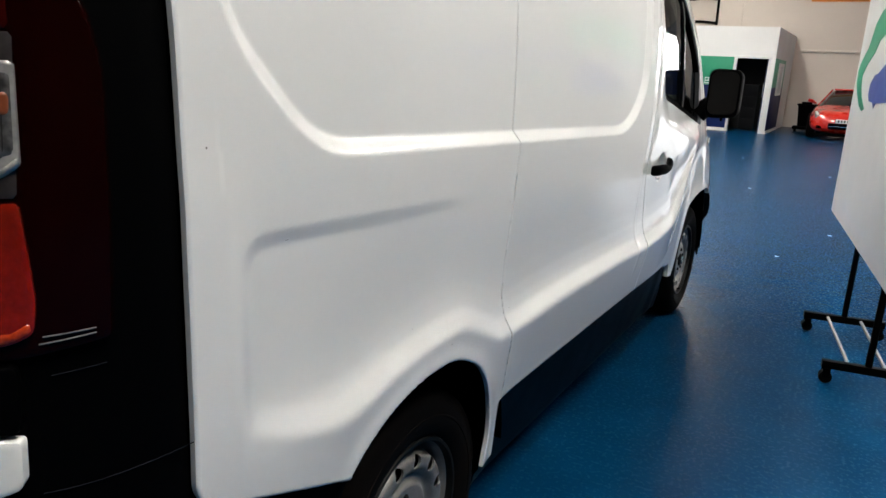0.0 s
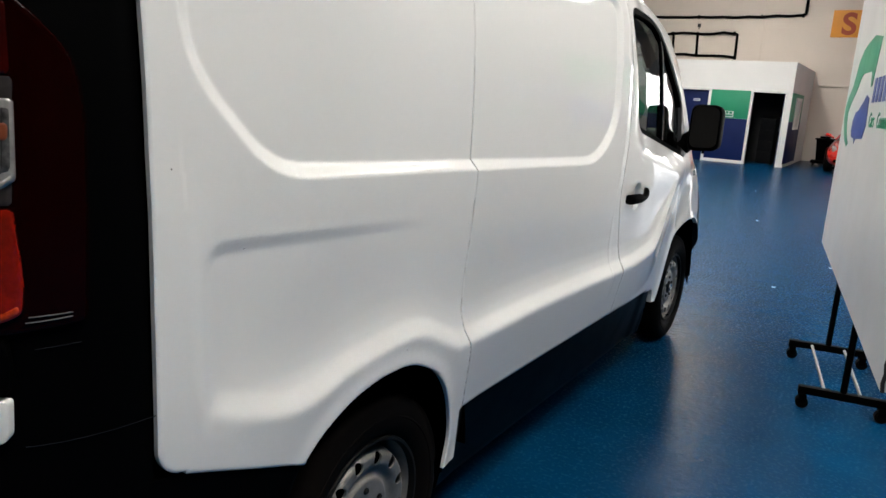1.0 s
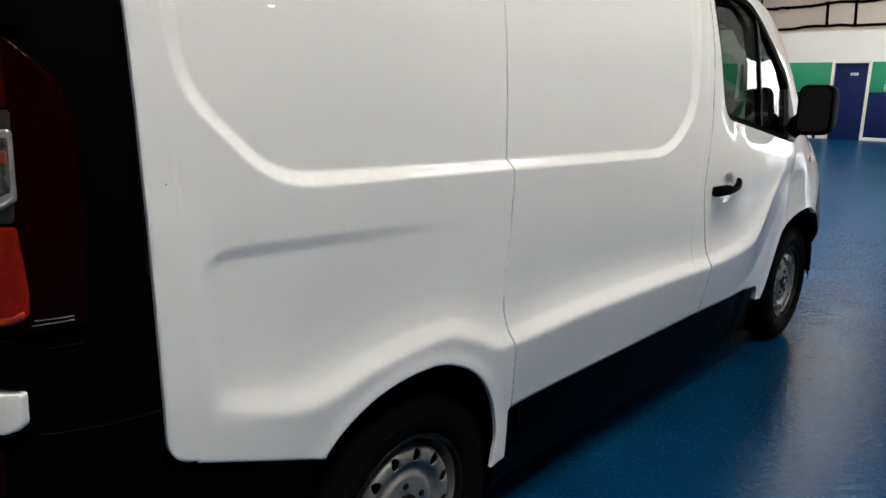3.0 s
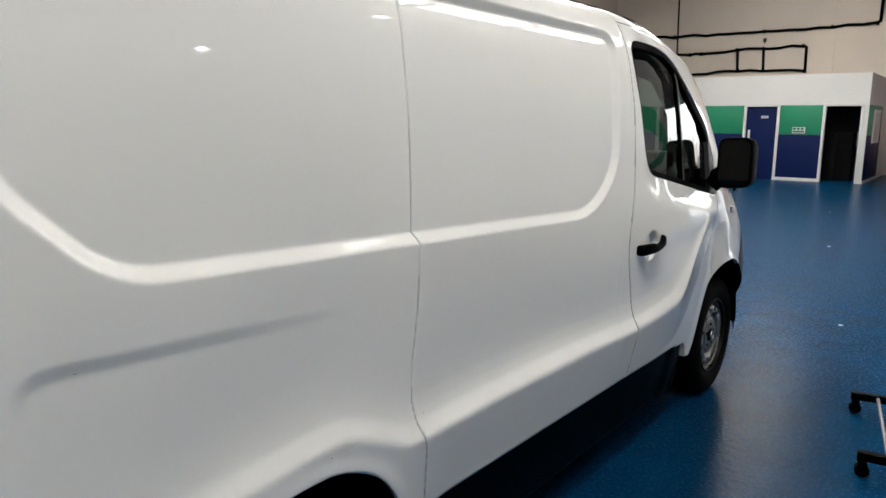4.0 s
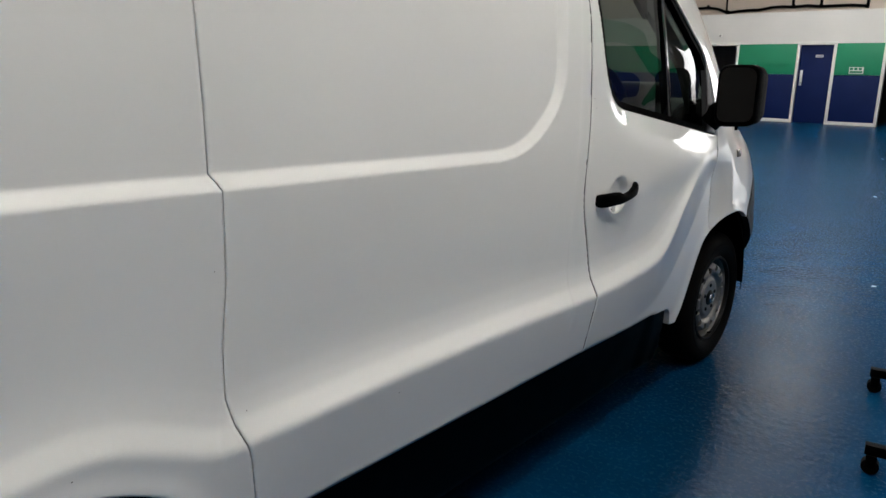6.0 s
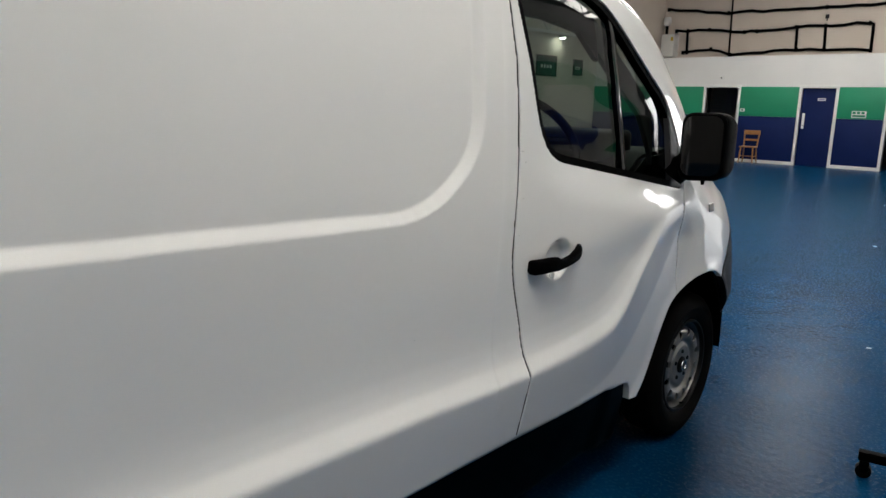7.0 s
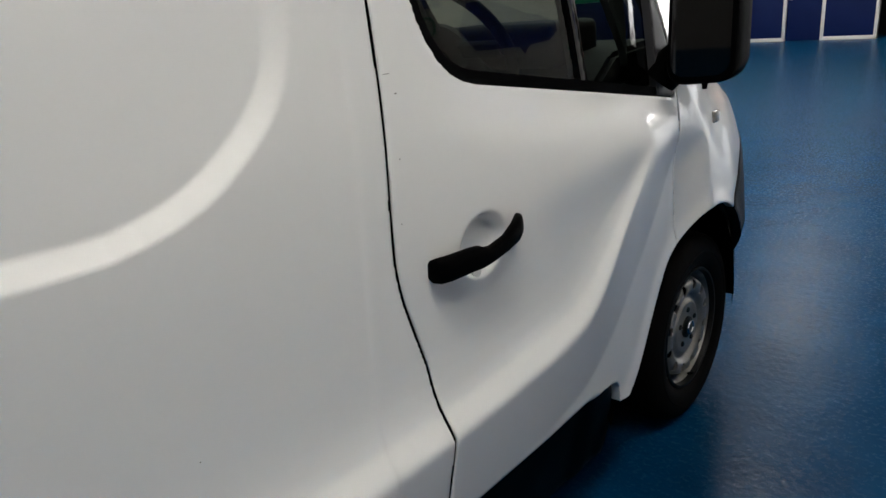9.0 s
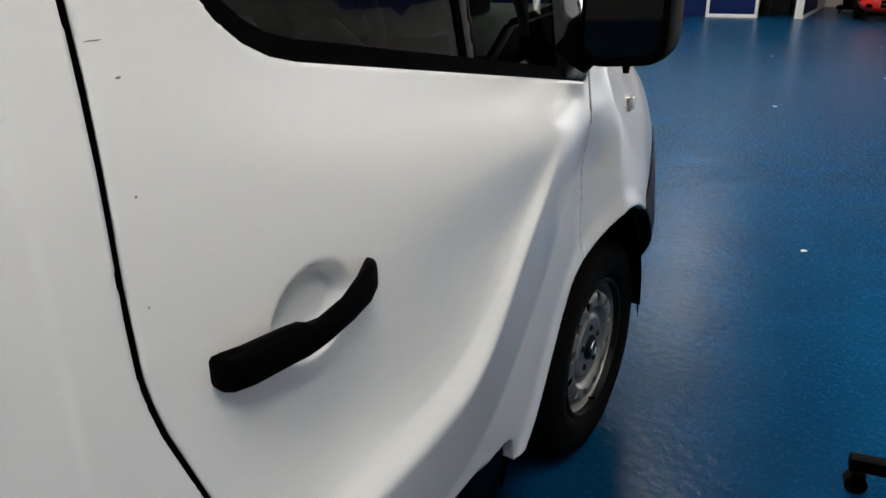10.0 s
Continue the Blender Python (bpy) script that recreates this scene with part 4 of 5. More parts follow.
def side(P, plain=False):
    """How far out the near side of the van lies, over (y, z)."""
    y, z = P[:, 0], P[:, 1]
    x = plan(y) + turn_in(zt(y) - z)
    if plain:
        return x
    d = seg_distance(P, CREASE)
    tight = 1 - 0.45 * ease(y, 3.12, 3.40)
    d = np.where(d > 0, d / tight, d)
    amount = (1 - ease(z, 0.96, 1.13) * ease(y, 2.75, 3.3)) * (1 - 0.5 * ease(z, 0.95, 1.22) * (1 - ease(y, 0.45, 1.1))) * (1 - ease(y, 3.72, 4.0))
    amount = amount * (1 - ease(z, 1.16, 1.40) * (1 - ease(y, 0.40, 0.75)))
    c = crease(d)
    c = np.where(d < 0, 0.0125 * tight + (c - 0.0125) * (1 - 0.22 * ease(y, 3.12, 3.40)), c * tight) - 0.006 * ease(y, 3.15, 3.45)
    x = x + c * amount * np.interp(y, [0.2, 0.45, 0.62, 1.25, 1.45], [0.3, 0.4, 0.65, 0.7, 1.0])
    # rounded ledge round the rear scallop, fading forward
    g = -poly_sdf(P, SCALLOP)
    x = x - 0.0055 * ease(g, -0.004, 0.032) * (1 - ease(y, 0.42, 1.22)) * ease(z, 0.79, 0.88)
    # recessed upper panel
    g = -poly_sdf(P, GROOVE)
    x = x - 0.018 * (0.8 * np.clip(g / 0.029, 0, 1) + 0.2 * ease(g, -0.003, 0.032))
    # shoulder under the door window
    belt = np.interp(y, [2.6, 2.83, 3.135, 3.66, 3.8], [1.40, 1.335, 1.285, 1.19, 1.165])
    x = x - 0.024 * ease(z, belt - 0.15, belt + 0.01) ** 1.4 * ease(y, 2.62, 2.86) * (1 - ease(y, 3.40, 3.95))
    # dish behind the door handle
    dish = np.hypot((y - 2.806) / 0.070, (z - 1.042) / 0.064)
    x = x - 0.026 * ease(1 - dish, 0.0, 0.30)
    # joint line just behind the door
    x = x + 0.0016 * ease(y, 2.504, 2.514) * (1 - ease(y, 2.52, 2.56)) * ease(z, 0.6, 0.66)
    # sill rolling under along the lower edge
    x = x - 0.012 * (1 - np.clip((z - np.interp(y, [1.32, 2.65, 3.25], [0.511, 0.498, 0.482])) / 0.024, 0, 1)) ** 2 * ease(y, 1.30, 1.34) * (1 - ease(y, 3.2, 3.3))
    # lips of the wheel arches
    x = x + 0.009 * np.exp(-(np.abs(poly_sdf(P, FRONT_ARCH)) / 0.035) ** 2)
    x = x + 0.006 * np.exp(-(np.abs(poly_sdf(P, REAR_ARCH)) / 0.03) ** 2)
    return x


def place(off=0.0):
    return lambda P: np.stack([side(P) + off, P[:, 0], P[:, 1]], 1)


def mid_seam(z):
    return np.interp(z, [0.3, 0.542, 0.70, 0.735, 0.78, 0.84, 0.94, 1.08, 1.245, 1.262, 1.277, 1.5, 2.0], [1.335, 1.324, 1.306, 1.297, 1.281, 1.269, 1.271, 1.286, 1.288, 1.282, 1.272, 1.274, 1.276])


def door_seam(z):
    return np.interp(z, [0.3, 0.53, 0.66, 0.715, 0.76, 0.84, 0.87, 0.96, 1.0, 1.04, 1.075, 1.17, 1.35, 1.6, 1.75, 2.0], [2.650, 2.652, 2.658, 2.658, 2.655, 2.643, 2.637, 2.606, 2.592, 2.582, 2.576, 2.572, 2.573, 2.566, 2.547, 2.50])


def fender_seam(z):
    return np.interp(z, [0.6, 0.735, 0.80, 1.0, 1.13, 1.2, 1.3, 1.5], [3.80, 3.787, 3.775, 3.748, 3.73, 3.727, 3.735, 3.76])


def low_line(y):
    return np.interp(y, [0.1, 0.26, 0.29, 0.33, 0.401, 0.616, 0.64, 1.0, 1.01, 1.315, 1.32, 2.65, 3.1, 3.25, 3.30, 3.36, 3.395, 3.415, 3.422, 3.50, 4.2], [0.77, 0.768, 0.765, 0.752, 0.726, 0.645, 0.640, 0.62, 0.36, 0.355, 0.511, 0.498, 0.484, 0.482, 0.480, 0.475, 0.463, 0.44, 0.388, 0.385, 0.385])


def bumper_line(y):
    return np.interp(y, [4.0, 4.16, 4.24, 4.34, 4.45, 4.55, 4.7, 4.98], [0.70, 0.72, 0.76, 0.85, 0.94, 0.975, 0.95, 0.85])


GAP = 0.0022
van = thing("delivery_van", MID, 2.5, 0, "white panel van, black bumpers, steel wheels, on the blue floor", "van")
STEP = 0.0043
out_arch_r = lambda P: poly_sdf(P, REAR_ARCH)
out_arch_f = lambda P: poly_sdf(P, FRONT_ARCH)
under_roof = lambda P: zt(P[:, 0]) - P[:, 1]
above_low = lambda P: P[:, 1] - low_line(P[:, 0])

P, F = clipped(0.24, 1.35, 0.34, 1.97, STEP, [lambda P: P[:, 0] - 0.263 - 0.055 * (1 - np.sqrt(np.clip(1 - np.clip((0.82 - P[:, 1]) / 0.058, 0, 1) ** 2, 0, 1))), lambda P: mid_seam(P[:, 1]) - GAP * 0.7 - P[:, 0], under_roof, above_low, out_arch_r])
part("rear_side_panel", pressed("rear_side_panel", P, F, place(), (-1, 0, 0), 0.010), M_PAINT, van, "white pressed rear side panel")
P, F = clipped(1.25, 2.68, 0.5, 1.97, STEP, [lambda P: P[:, 0] - mid_seam(P[:, 1]) - GAP * 0.7, lambda P: door_seam(P[:, 1]) - GAP * 1.7 - P[:, 0], under_roof, above_low])
part("middle_side_panel", pressed("middle_side_panel", P, F, place(), (-1, 0, 0), 0.022), M_PAINT, van, "white pressed side panel")
door_top = lambda P: zt(P[:, 0]) - 0.055 - P[:, 1]
P, F = clipped(2.49, 3.82, 0.34, 1.95, STEP, [lambda P: P[:, 0] - door_seam(P[:, 1]) - GAP * 1.7, lambda P: fender_seam(P[:, 1]) - GAP - P[:, 0], door_top, above_low, out_arch_f, lambda P: poly_sdf(P, WINDOW)])
cab_door = part("front_door", pressed("front_door", P, F, place(), (-1, 0, 0), 0.03), M_PAINT, van, "white driver's door")
P, F = clipped(2.49, 3.80, 1.1, 1.98, STEP, [lambda P: P[:, 0] - door_seam(P[:, 1]) - GAP, under_roof, lambda P: 0.003 + P[:, 1] - (zt(P[:, 0]) - 0.055) - 0.006, lambda P: fender_seam(P[:, 1]) + 0.6 - P[:, 0]])
part("cab_frame", pressed("cab_frame", P, F, place(), (-1, 0, 0), 0.022), M_PAINT, van, "white roof rail and windscreen pillar")
P, F = clipped(3.70, 4.97, 0.5, 1.62, STEP, [lambda P: P[:, 0] - fender_seam(P[:, 1]) - GAP, under_roof, lambda P: P[:, 1] - bumper_line(P[:, 0]) - 0.003, out_arch_f, lambda P: np.maximum(P[:, 0] - 3.80, (zt(P[:, 0]) - 0.055) - P[:, 1])])
part("front_wing", pressed("front_wing", P, F, place(), (-1, 0, 0), 0.022), M_PAINT, van, "white front wing")
P, F = clipped(4.0, 4.975, 0.22, 1.0, 0.012, [lambda P: bumper_line(P[:, 0]) - 0.003 - P[:, 1], out_arch_f, lambda P: P[:, 1] - np.interp(P[:, 0], [4.30, 4.42, 4.57, 4.75, 5], [0.36, 0.37, 0.45, 0.54, 0.53])])
fb = part("front_bumper", pressed("front_bumper", P, F, lambda P: np.stack([side(P) + 0.004 - 0.20 * np.clip((0.63 - P[:, 1]) / 0.30, 0, 1) ** 1.5, P[:, 0], P[:, 1]], 1), (-1, 0, 0), 0.03), M_GREYPLASTIC, van, "dark grey plastic front bumper")
P, F = clipped(0.14, 0.66, 0.30, 0.85, 0.012, [lambda P: low_line(P[:, 0]) - 0.004 - P[:, 1], out_arch_r, lambda P: P[:, 0] - 0.15])
rb = part("rear_bumper", pressed("rear_bumper", P, F, place(-0.006), (-1, 0, 0), 0.03), M_BLACKPLASTIC, van, "black plastic rear bumper")

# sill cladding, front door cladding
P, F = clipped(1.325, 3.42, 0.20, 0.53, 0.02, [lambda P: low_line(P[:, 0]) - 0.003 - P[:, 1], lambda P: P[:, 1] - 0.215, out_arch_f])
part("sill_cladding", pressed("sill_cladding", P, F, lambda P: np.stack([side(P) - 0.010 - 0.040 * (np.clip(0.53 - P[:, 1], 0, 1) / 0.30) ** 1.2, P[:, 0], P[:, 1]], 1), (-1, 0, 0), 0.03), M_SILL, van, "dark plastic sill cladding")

# black rubber seals in the gaps round the door
def seal(name, seam, z0, z1, r, deep):
    zs = [z0 + (z1 - z0) * k / 70 for k in range(71)]
    W = place(-deep)(np.array([[float(seam(z)), z] for z in zs]))
    part(name, tube([tuple(w) for w in W], r, 6), M_DARK, van, "black rubber door seal")


seal("door_seal", door_seam, 0.52, 1.90, 0.0050, 0.0066)
seal("wing_seal", fender_seam, 0.76, 1.17, 0.0026, 0.0060)

# near-black structure behind the panel gaps; its colour stands in for the shade
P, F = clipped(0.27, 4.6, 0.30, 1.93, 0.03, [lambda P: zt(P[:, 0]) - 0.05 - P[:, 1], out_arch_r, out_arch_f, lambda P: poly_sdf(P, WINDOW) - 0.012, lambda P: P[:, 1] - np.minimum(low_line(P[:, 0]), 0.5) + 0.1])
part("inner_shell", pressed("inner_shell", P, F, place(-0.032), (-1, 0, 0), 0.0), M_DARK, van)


def shell(name, rows, mat, label=""):
    """A smooth sheet through rows of points."""
    bm = bmesh.new()
    V = [[bm.verts.new(p) for p in row] for row in rows]
    for a, b in zip(V, V[1:]):
        for k in range(len(a) - 1):
            bm.faces.new((a[k], a[k + 1], b[k + 1], b[k]))
    return part(name, bm, mat, van, label)


def edge_x(y):
    return float(side(np.array([[y, float(zt(y))]]), True)[0])


def top_rows(y0, y1, n, crown, x_in=0.0):
    rows = []
    for i in range(n + 1):
        y = y0 + (y1 - y0) * i / n
        xe, z = edge_x(y) - 0.005, float(zt(y)) - 0.003
        h = MID - xe
        rows.append([(xe + h * k / 12, y, z + crown * (1 - (1 - k / 12) ** 2)) for k in range(25)])
    return rows


shell("roof", top_rows(0.06, 3.28, 40, 0.03), M_PAINT, "white roof")
shell("windscreen", top_rows(3.285, 4.10, 20, 0.05), M_SCREEN, "clear windscreen")
shell("bonnet", top_rows(4.105, 4.95, 24, 0.05), M_PAINT, "white bonnet")
# far side and front end, seen by nothing but reflections
rows = [[(2 * MID - float(side(np.array([[y, z]]), True)[0]), y, z) for z in [0.3 + (float(zt(y)) - 0.303) * k / 14 for k in range(15)]] for y in [0.06 + 4.86 * i / 50 for i in range(51)]]
shell("far_side", rows, M_PAINT)
shell("nose", [[(MID + s * 0.22, 4.945 + 0.02 * (1 - s * s), z) for s in (-1, -0.5, 0, 0.5, 1)] for z in (0.25, 0.45, 0.62, 0.75)], M_GREYPLASTIC)
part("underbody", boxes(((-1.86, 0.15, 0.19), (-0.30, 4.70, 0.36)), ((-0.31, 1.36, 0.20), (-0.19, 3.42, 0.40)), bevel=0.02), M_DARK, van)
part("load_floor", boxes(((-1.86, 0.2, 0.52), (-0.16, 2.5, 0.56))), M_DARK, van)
part("bulkhead", boxes(((-1.86, 2.42, 0.4), (-0.12, 2.46, 1.90))), M_CABIN, van, "dark bulkhead behind the seats")
for yc in (0.93, 3.94):
    bm = bmesh.new()
    wide = 0.47 if yc < 2 else 0.43
    arc = [(yc + wide * math.cos(k * math.pi / 24), 0.36 + 0.46 * math.sin(k * math.pi / 24)) for k in range(25)]
    va, vb = [[bm.verts.new((xx, py, pz)) for py, pz in arc] for xx in (-0.045 if yc < 2 else -0.07, -0.40)]
    for k in range(len(arc) - 1):
        bm.faces.new((va[k], va[k + 1], vb[k + 1], vb[k]))
    bm.faces.new(vb)
    part("arch_liner", bm, M_DARK, van, "black wheel arch liner")

# rain channel in the roof edge
part("gutter", tube([(edge_x(y) - 0.02, y, float(zt(y)) + 0.004) for y in [0.2 + 0.1 * k for k in range(29)]], 0.006, 6), M_BLACKPLASTIC, van)

# ---- wheels


def van_wheel(yc, out=0.0):
    c = (out, yc, 0.335)
    w = part("wheel", lathe([(-0.11, 0.205), (-0.090, 0.215), (-0.078, 0.232), (-0.070, 0.258), (-0.070, 0.285), (-0.076, 0.305), (-0.082, 0.318), (-0.092, 0.327), (-0.105, 0.333), (-0.17, 0.335), (-0.235, 0.333), (-0.26, 0.315), (-0.272, 0.27), (-0.26, 0.22)], c, "x", 96), M_RUBBER, van, "black tyre on a steel wheel")
    part("tread_rib", lathe([(-0.125, 0.3345), (-0.128, 0.3365), (-0.142, 0.3365), (-0.145, 0.3345)], c, "x", 96), M_RUBBER, w)
    part("sidewall_ring", lathe([(-0.0715, 0.268), (-0.0685, 0.270), (-0.0685, 0.274), (-0.0715, 0.276)], c, "x", 96), M_RUBBER, w)
    part("rim_lip", lathe([(-0.088, 0.2165), (-0.082, 0.214), (-0.082, 0.206), (-0.090, 0.203), (-0.100, 0.2015)], c, "x", 96), M_RIMDARK, w, "grimy dark rim lip")
    part("rim_barrel", lathe([(-0.1005, 0.2015), (-0.125, 0.190), (-0.155, 0.184), (-0.190, 0.184)], c, "x", 96), M_RIM, w, "silver rim well")
    holes = [(0.151 * math.cos(k * math.tau / 12 + 0.262), 0.151 * math.sin(k * math.tau / 12 + 0.262)) for k in range(12)]

    def hole(P):
        g = np.full(len(P), 1.0)
        for hy, hz in holes:
            ang = math.atan2(hz, hy)
            a = (P[:, 0] - hy) * math.cos(ang) + (P[:, 1] - hz) * math.sin(ang)
            b = -(P[:, 0] - hy) * math.sin(ang) + (P[:, 1] - hz) * math.cos(ang)
            g = np.minimum(g, np.hypot(a / 0.0182, b / 0.0162) - 1)
        return g * 0.02
    form = smooth_table([(0, -0.102), (0.045, -0.102), (0.092, -0.100), (0.101, -0.112), (0.117, -0.114), (0.127, -0.098), (0.137, -0.093), (0.160, -0.093), (0.168, -0.099), (0.174, -0.112), (0.178, -0.13), (0.3, -0.14)], 0.0025)
    Q, G = clipped(-0.2, 0.2, -0.2, 0.2, 0.005, [lambda P: 0.178 - np.hypot(P[:, 0], P[:, 1]), hole])
    part("rim_disc", pressed("rim_disc", Q, G, lambda P: np.stack([out + form(np.hypot(P[:, 0], P[:, 1])), yc + P[:, 0], 0.335 + P[:, 1]], 1), (-1, 0, 0), 0.006, 0.001), M_RIM, w, "silver steel disc with round holes")
    part("centre_cap", capped([(-0.108, 0.040), (-0.096, 0.038), (-0.092, 0.030)], c, "x", 28), M_RIMDARK, w, "dark centre cap")
    part("cap_ring", lathe([(-0.088, 0.018), (-0.084, 0.020), (-0.084, 0.024), (-0.088, 0.026)], c, "x", 28), M_CHROME, w)
    for k in range(5):
        a = k * math.tau / 5 + 0.3
        part("wheel_bolt", capped([(-0.115, 0.010), (-0.098, 0.010), (-0.095, 0.007)], (out, yc + 0.064 * math.cos(a), 0.335 + 0.064 * math.sin(a)), "x", 8), M_RIMDARK, w)
    part("brake_drum", capped([(-0.22, 0.17), (-0.16, 0.17)], c, "x", 32), M_DARK, w)
    part("valve", tube([(out - 0.10, yc + 0.02, 0.335 - 0.193), (out - 0.080, yc + 0.02, 0.335 - 0.186)], 0.004, 6), M_BLACKPLASTIC, w)


van_wheel(0.938, 0.020)
van_wheel(4.07, -0.025)
for yc in (0.925, 4.07):
    fw = part("wheel", lathe([(0.11, 0.205), (0.078, 0.232), (0.070, 0.285), (0.092, 0.327), (0.17, 0.335), (0.26, 0.315), (0.26, 0.22)], (2 * MID, yc, 0.335), "x", 64), M_RUBBER, van, "black tyre on a steel wheel")
    part("rim_disc", capped([(0.10, 0.19), (0.12, 0.205), (0.20, 0.205)], (2 * MID, yc, 0.335), "x", 40), M_RIM, fw, "silver steel disc")

# ---- door furniture
hx = lambda y, z: float(place()(np.array([[y, z]]))[0][0])
grip = bmesh.new()
sect = []
path = [(2.650, 1.041, 0.006, 0.007, 0.016), (2.653, 1.041, 0.010, 0.012, 0.0205), (2.660, 1.041, 0.015, 0.014, 0.0225), (2.68, 1.041, 0.022, 0.015, 0.0225), (2.73, 1.042, 0.030, 0.015, 0.0215), (2.750, 1.041, 0.033, 0.014, 0.0210), (2.764, 1.0385, 0.034, 0.014, 0.0165), (2.785, 1.038, 0.0345, 0.013, 0.0140), (2.83, 1.043, 0.032, 0.012, 0.0150), (2.87, 1.052, 0.026, 0.013, 0.0190), (2.893, 1.057, 0.017, 0.013, 0.0190), (2.906, 1.060, 0.009, 0.011, 0.0165), (2.912, 1.061, 0.005, 0.006, 0.011)]
for y, z, o, tx, tz in path:
    sect.append([grip.verts.new((hx(2.66, 1.04) + o + tx * (abs(math.cos(a)) ** 0.7) * (1 if math.cos(a) > 0 else -1), y, z + tz * (abs(math.sin(a)) ** 0.7) * (1 if math.sin(a) > 0 else -1))) for a in [k * math.tau / 20 for k in range(20)]])
for a, b in zip(sect, sect[1:]):
    for k in range(20):
        grip.faces.new((a[k], a[(k + 1) % 20], b[(k + 1) % 20], b[k]))
grip.faces.new(sect[0])
grip.faces.new(sect[-1])
part("door_handle", grip, M_BLACKPLASTIC, cab_door, "black plastic pull handle")
part("door_lock", capped([(hx(2.79, 0.985) - 0.004, 0.013), (hx(2.79, 0.985) + 0.002, 0.012)], (0, 2.79, 0.993), "x", 16), M_GLOSSWHITE, cab_door)

# small chips and scratches in the paint
rnd = random.Random(11)
for y, z, ly, lz in ((2.588, 1.372, 0.009, 0.0006), (2.603, 1.342, 0.003, 0.0012), (2.599, 1.244, 0.0013, 0.0016), (2.594, 1.141, 0.0012, 0.0014), (0.83, 0.888, 0.0012, 0.001), (0.971, 0.812, 0.0022, 0.0014),
                     (1.31, 0.803, 0.001, 0.002), (1.262, 1.101, 0.001, 0.0016), (0.30, 1.304, 0.0018, 0.0018), (0.453, 1.15, 0.004, 0.0007), (1.72, 0.70, 0.002, 0.0012), (2.2, 0.93, 0.0013, 0.001)):
    bm = bmesh.new()
    ring = [bm.verts.new((hx(y, z) + 0.0004, y + ly * math.cos(k * math.tau / 7) * rnd.uniform(0.7, 1.2), z + lz * math.sin(k * math.tau / 7) * rnd.uniform(0.7, 1.2))) for k in range(7)]
    tip = bm.verts.new((hx(y, z) + 0.0009, y, z))
    for k in range(7):
        bm.faces.new((ring[k], ring[(k + 1) % 7], tip))
    part("paint_chip", bm, M_CHIP, van, "small grey chip in the paint")

# window: rubber surround, pane, divider, mirror base panel
ring_in = lambda P: poly_sdf(P, WINDOW)
P, F = clipped(2.5, 3.82, 1.1, 1.9, 0.006, [lambda P: -poly_sdf(P, WINDOW) + 0.001, lambda P: poly_sdf(P, WINDOW) + 0.024])
part("window_rubber", pressed("window_rubber", P, F, place(-0.007), (-1, 0, 0), 0.034, 0.0), M_BLACKPLASTIC, cab_door, "black window surround")
P, F = clipped(2.5, 3.82, 1.1, 1.9, 0.008, [lambda P: -poly_sdf(P, WINDOW) - 0.002])
pane = part("window_pane", pressed("window_pane", P, F, lambda P: np.stack([plan(P[:, 0]) + turn_in(zt(P[:, 0]) - P[:, 1]) - 0.024 - 0.020, P[:, 0], P[:, 1]], 1), (-1, 0, 0), 0.0, 0.0), M_GLASS, cab_door, "tinted window glass")
P, F = clipped(3.0, 3.3, 1.15, 1.86, 0.008, [lambda P: -poly_sdf(P, WINDOW) - 0.01, lambda P: 0.014 - np.abs(P[:, 0] - np.interp(P[:, 1], [1.25, 1.38, 1.52, 1.66, 1.80], [3.245, 3.212, 3.178, 3.158, 3.152]))])
part("window_divider", pressed("window_divider", P, F, lambda P: np.stack([plan(P[:, 0]) + turn_in(zt(P[:, 0]) - P[:, 1]) - 0.034, P[:, 0], P[:, 1]], 1), (-1, 0, 0), 0.03), M_GLOSSBLACK, cab_door, "black upright between the panes")
P, F = clipped(3.4, 3.82, 1.12, 1.56, 0.008, [lambda P: -poly_sdf(P, WINDOW) - 0.004, lambda P: P[:, 0] - np.interp(P[:, 1], [1.15, 1.45], [3.615, 3.575])])
part("mirror_base", pressed("mirror_base", P, F, place(-0.002), (-1, 0, 0), 0.02), M_SAIL, cab_door, "black mirror mounting panel")

# grey trim of the windscreen pillar, inside the quarter pane
PILLAR = np.array([(2.6, 1.865), (2.85, 1.862), (3.09, 1.835), (3.33, 1.66), (3.55, 1.528), (3.675, 1.36), (3.725, 1.178)])
for nm, y0, y1, wide, mat, lab in (("pillar_trim", 3.150, 3.60, 0.095, M_TRIM, "grey windscreen pillar trim"), ("roof_trim", 2.5, 3.158, 0.12, M_CABIN, "black roof edge trim over the door")):
    P, F = clipped(y0, y1, 1.15, 1.9, 0.012, [lambda P: -poly_sdf(P, WINDOW) - 0.004, lambda P: wide - np.abs(seg_distance(P, PILLAR))])
    part(nm, pressed(nm, P, F, lambda P: np.stack([plan(P[:, 0]) + turn_in(zt(P[:, 0]) - P[:, 1]) - 0.095, P[:, 0], P[:, 1]], 1), (-1, 0, 0), 0.02), mat, van, lab)

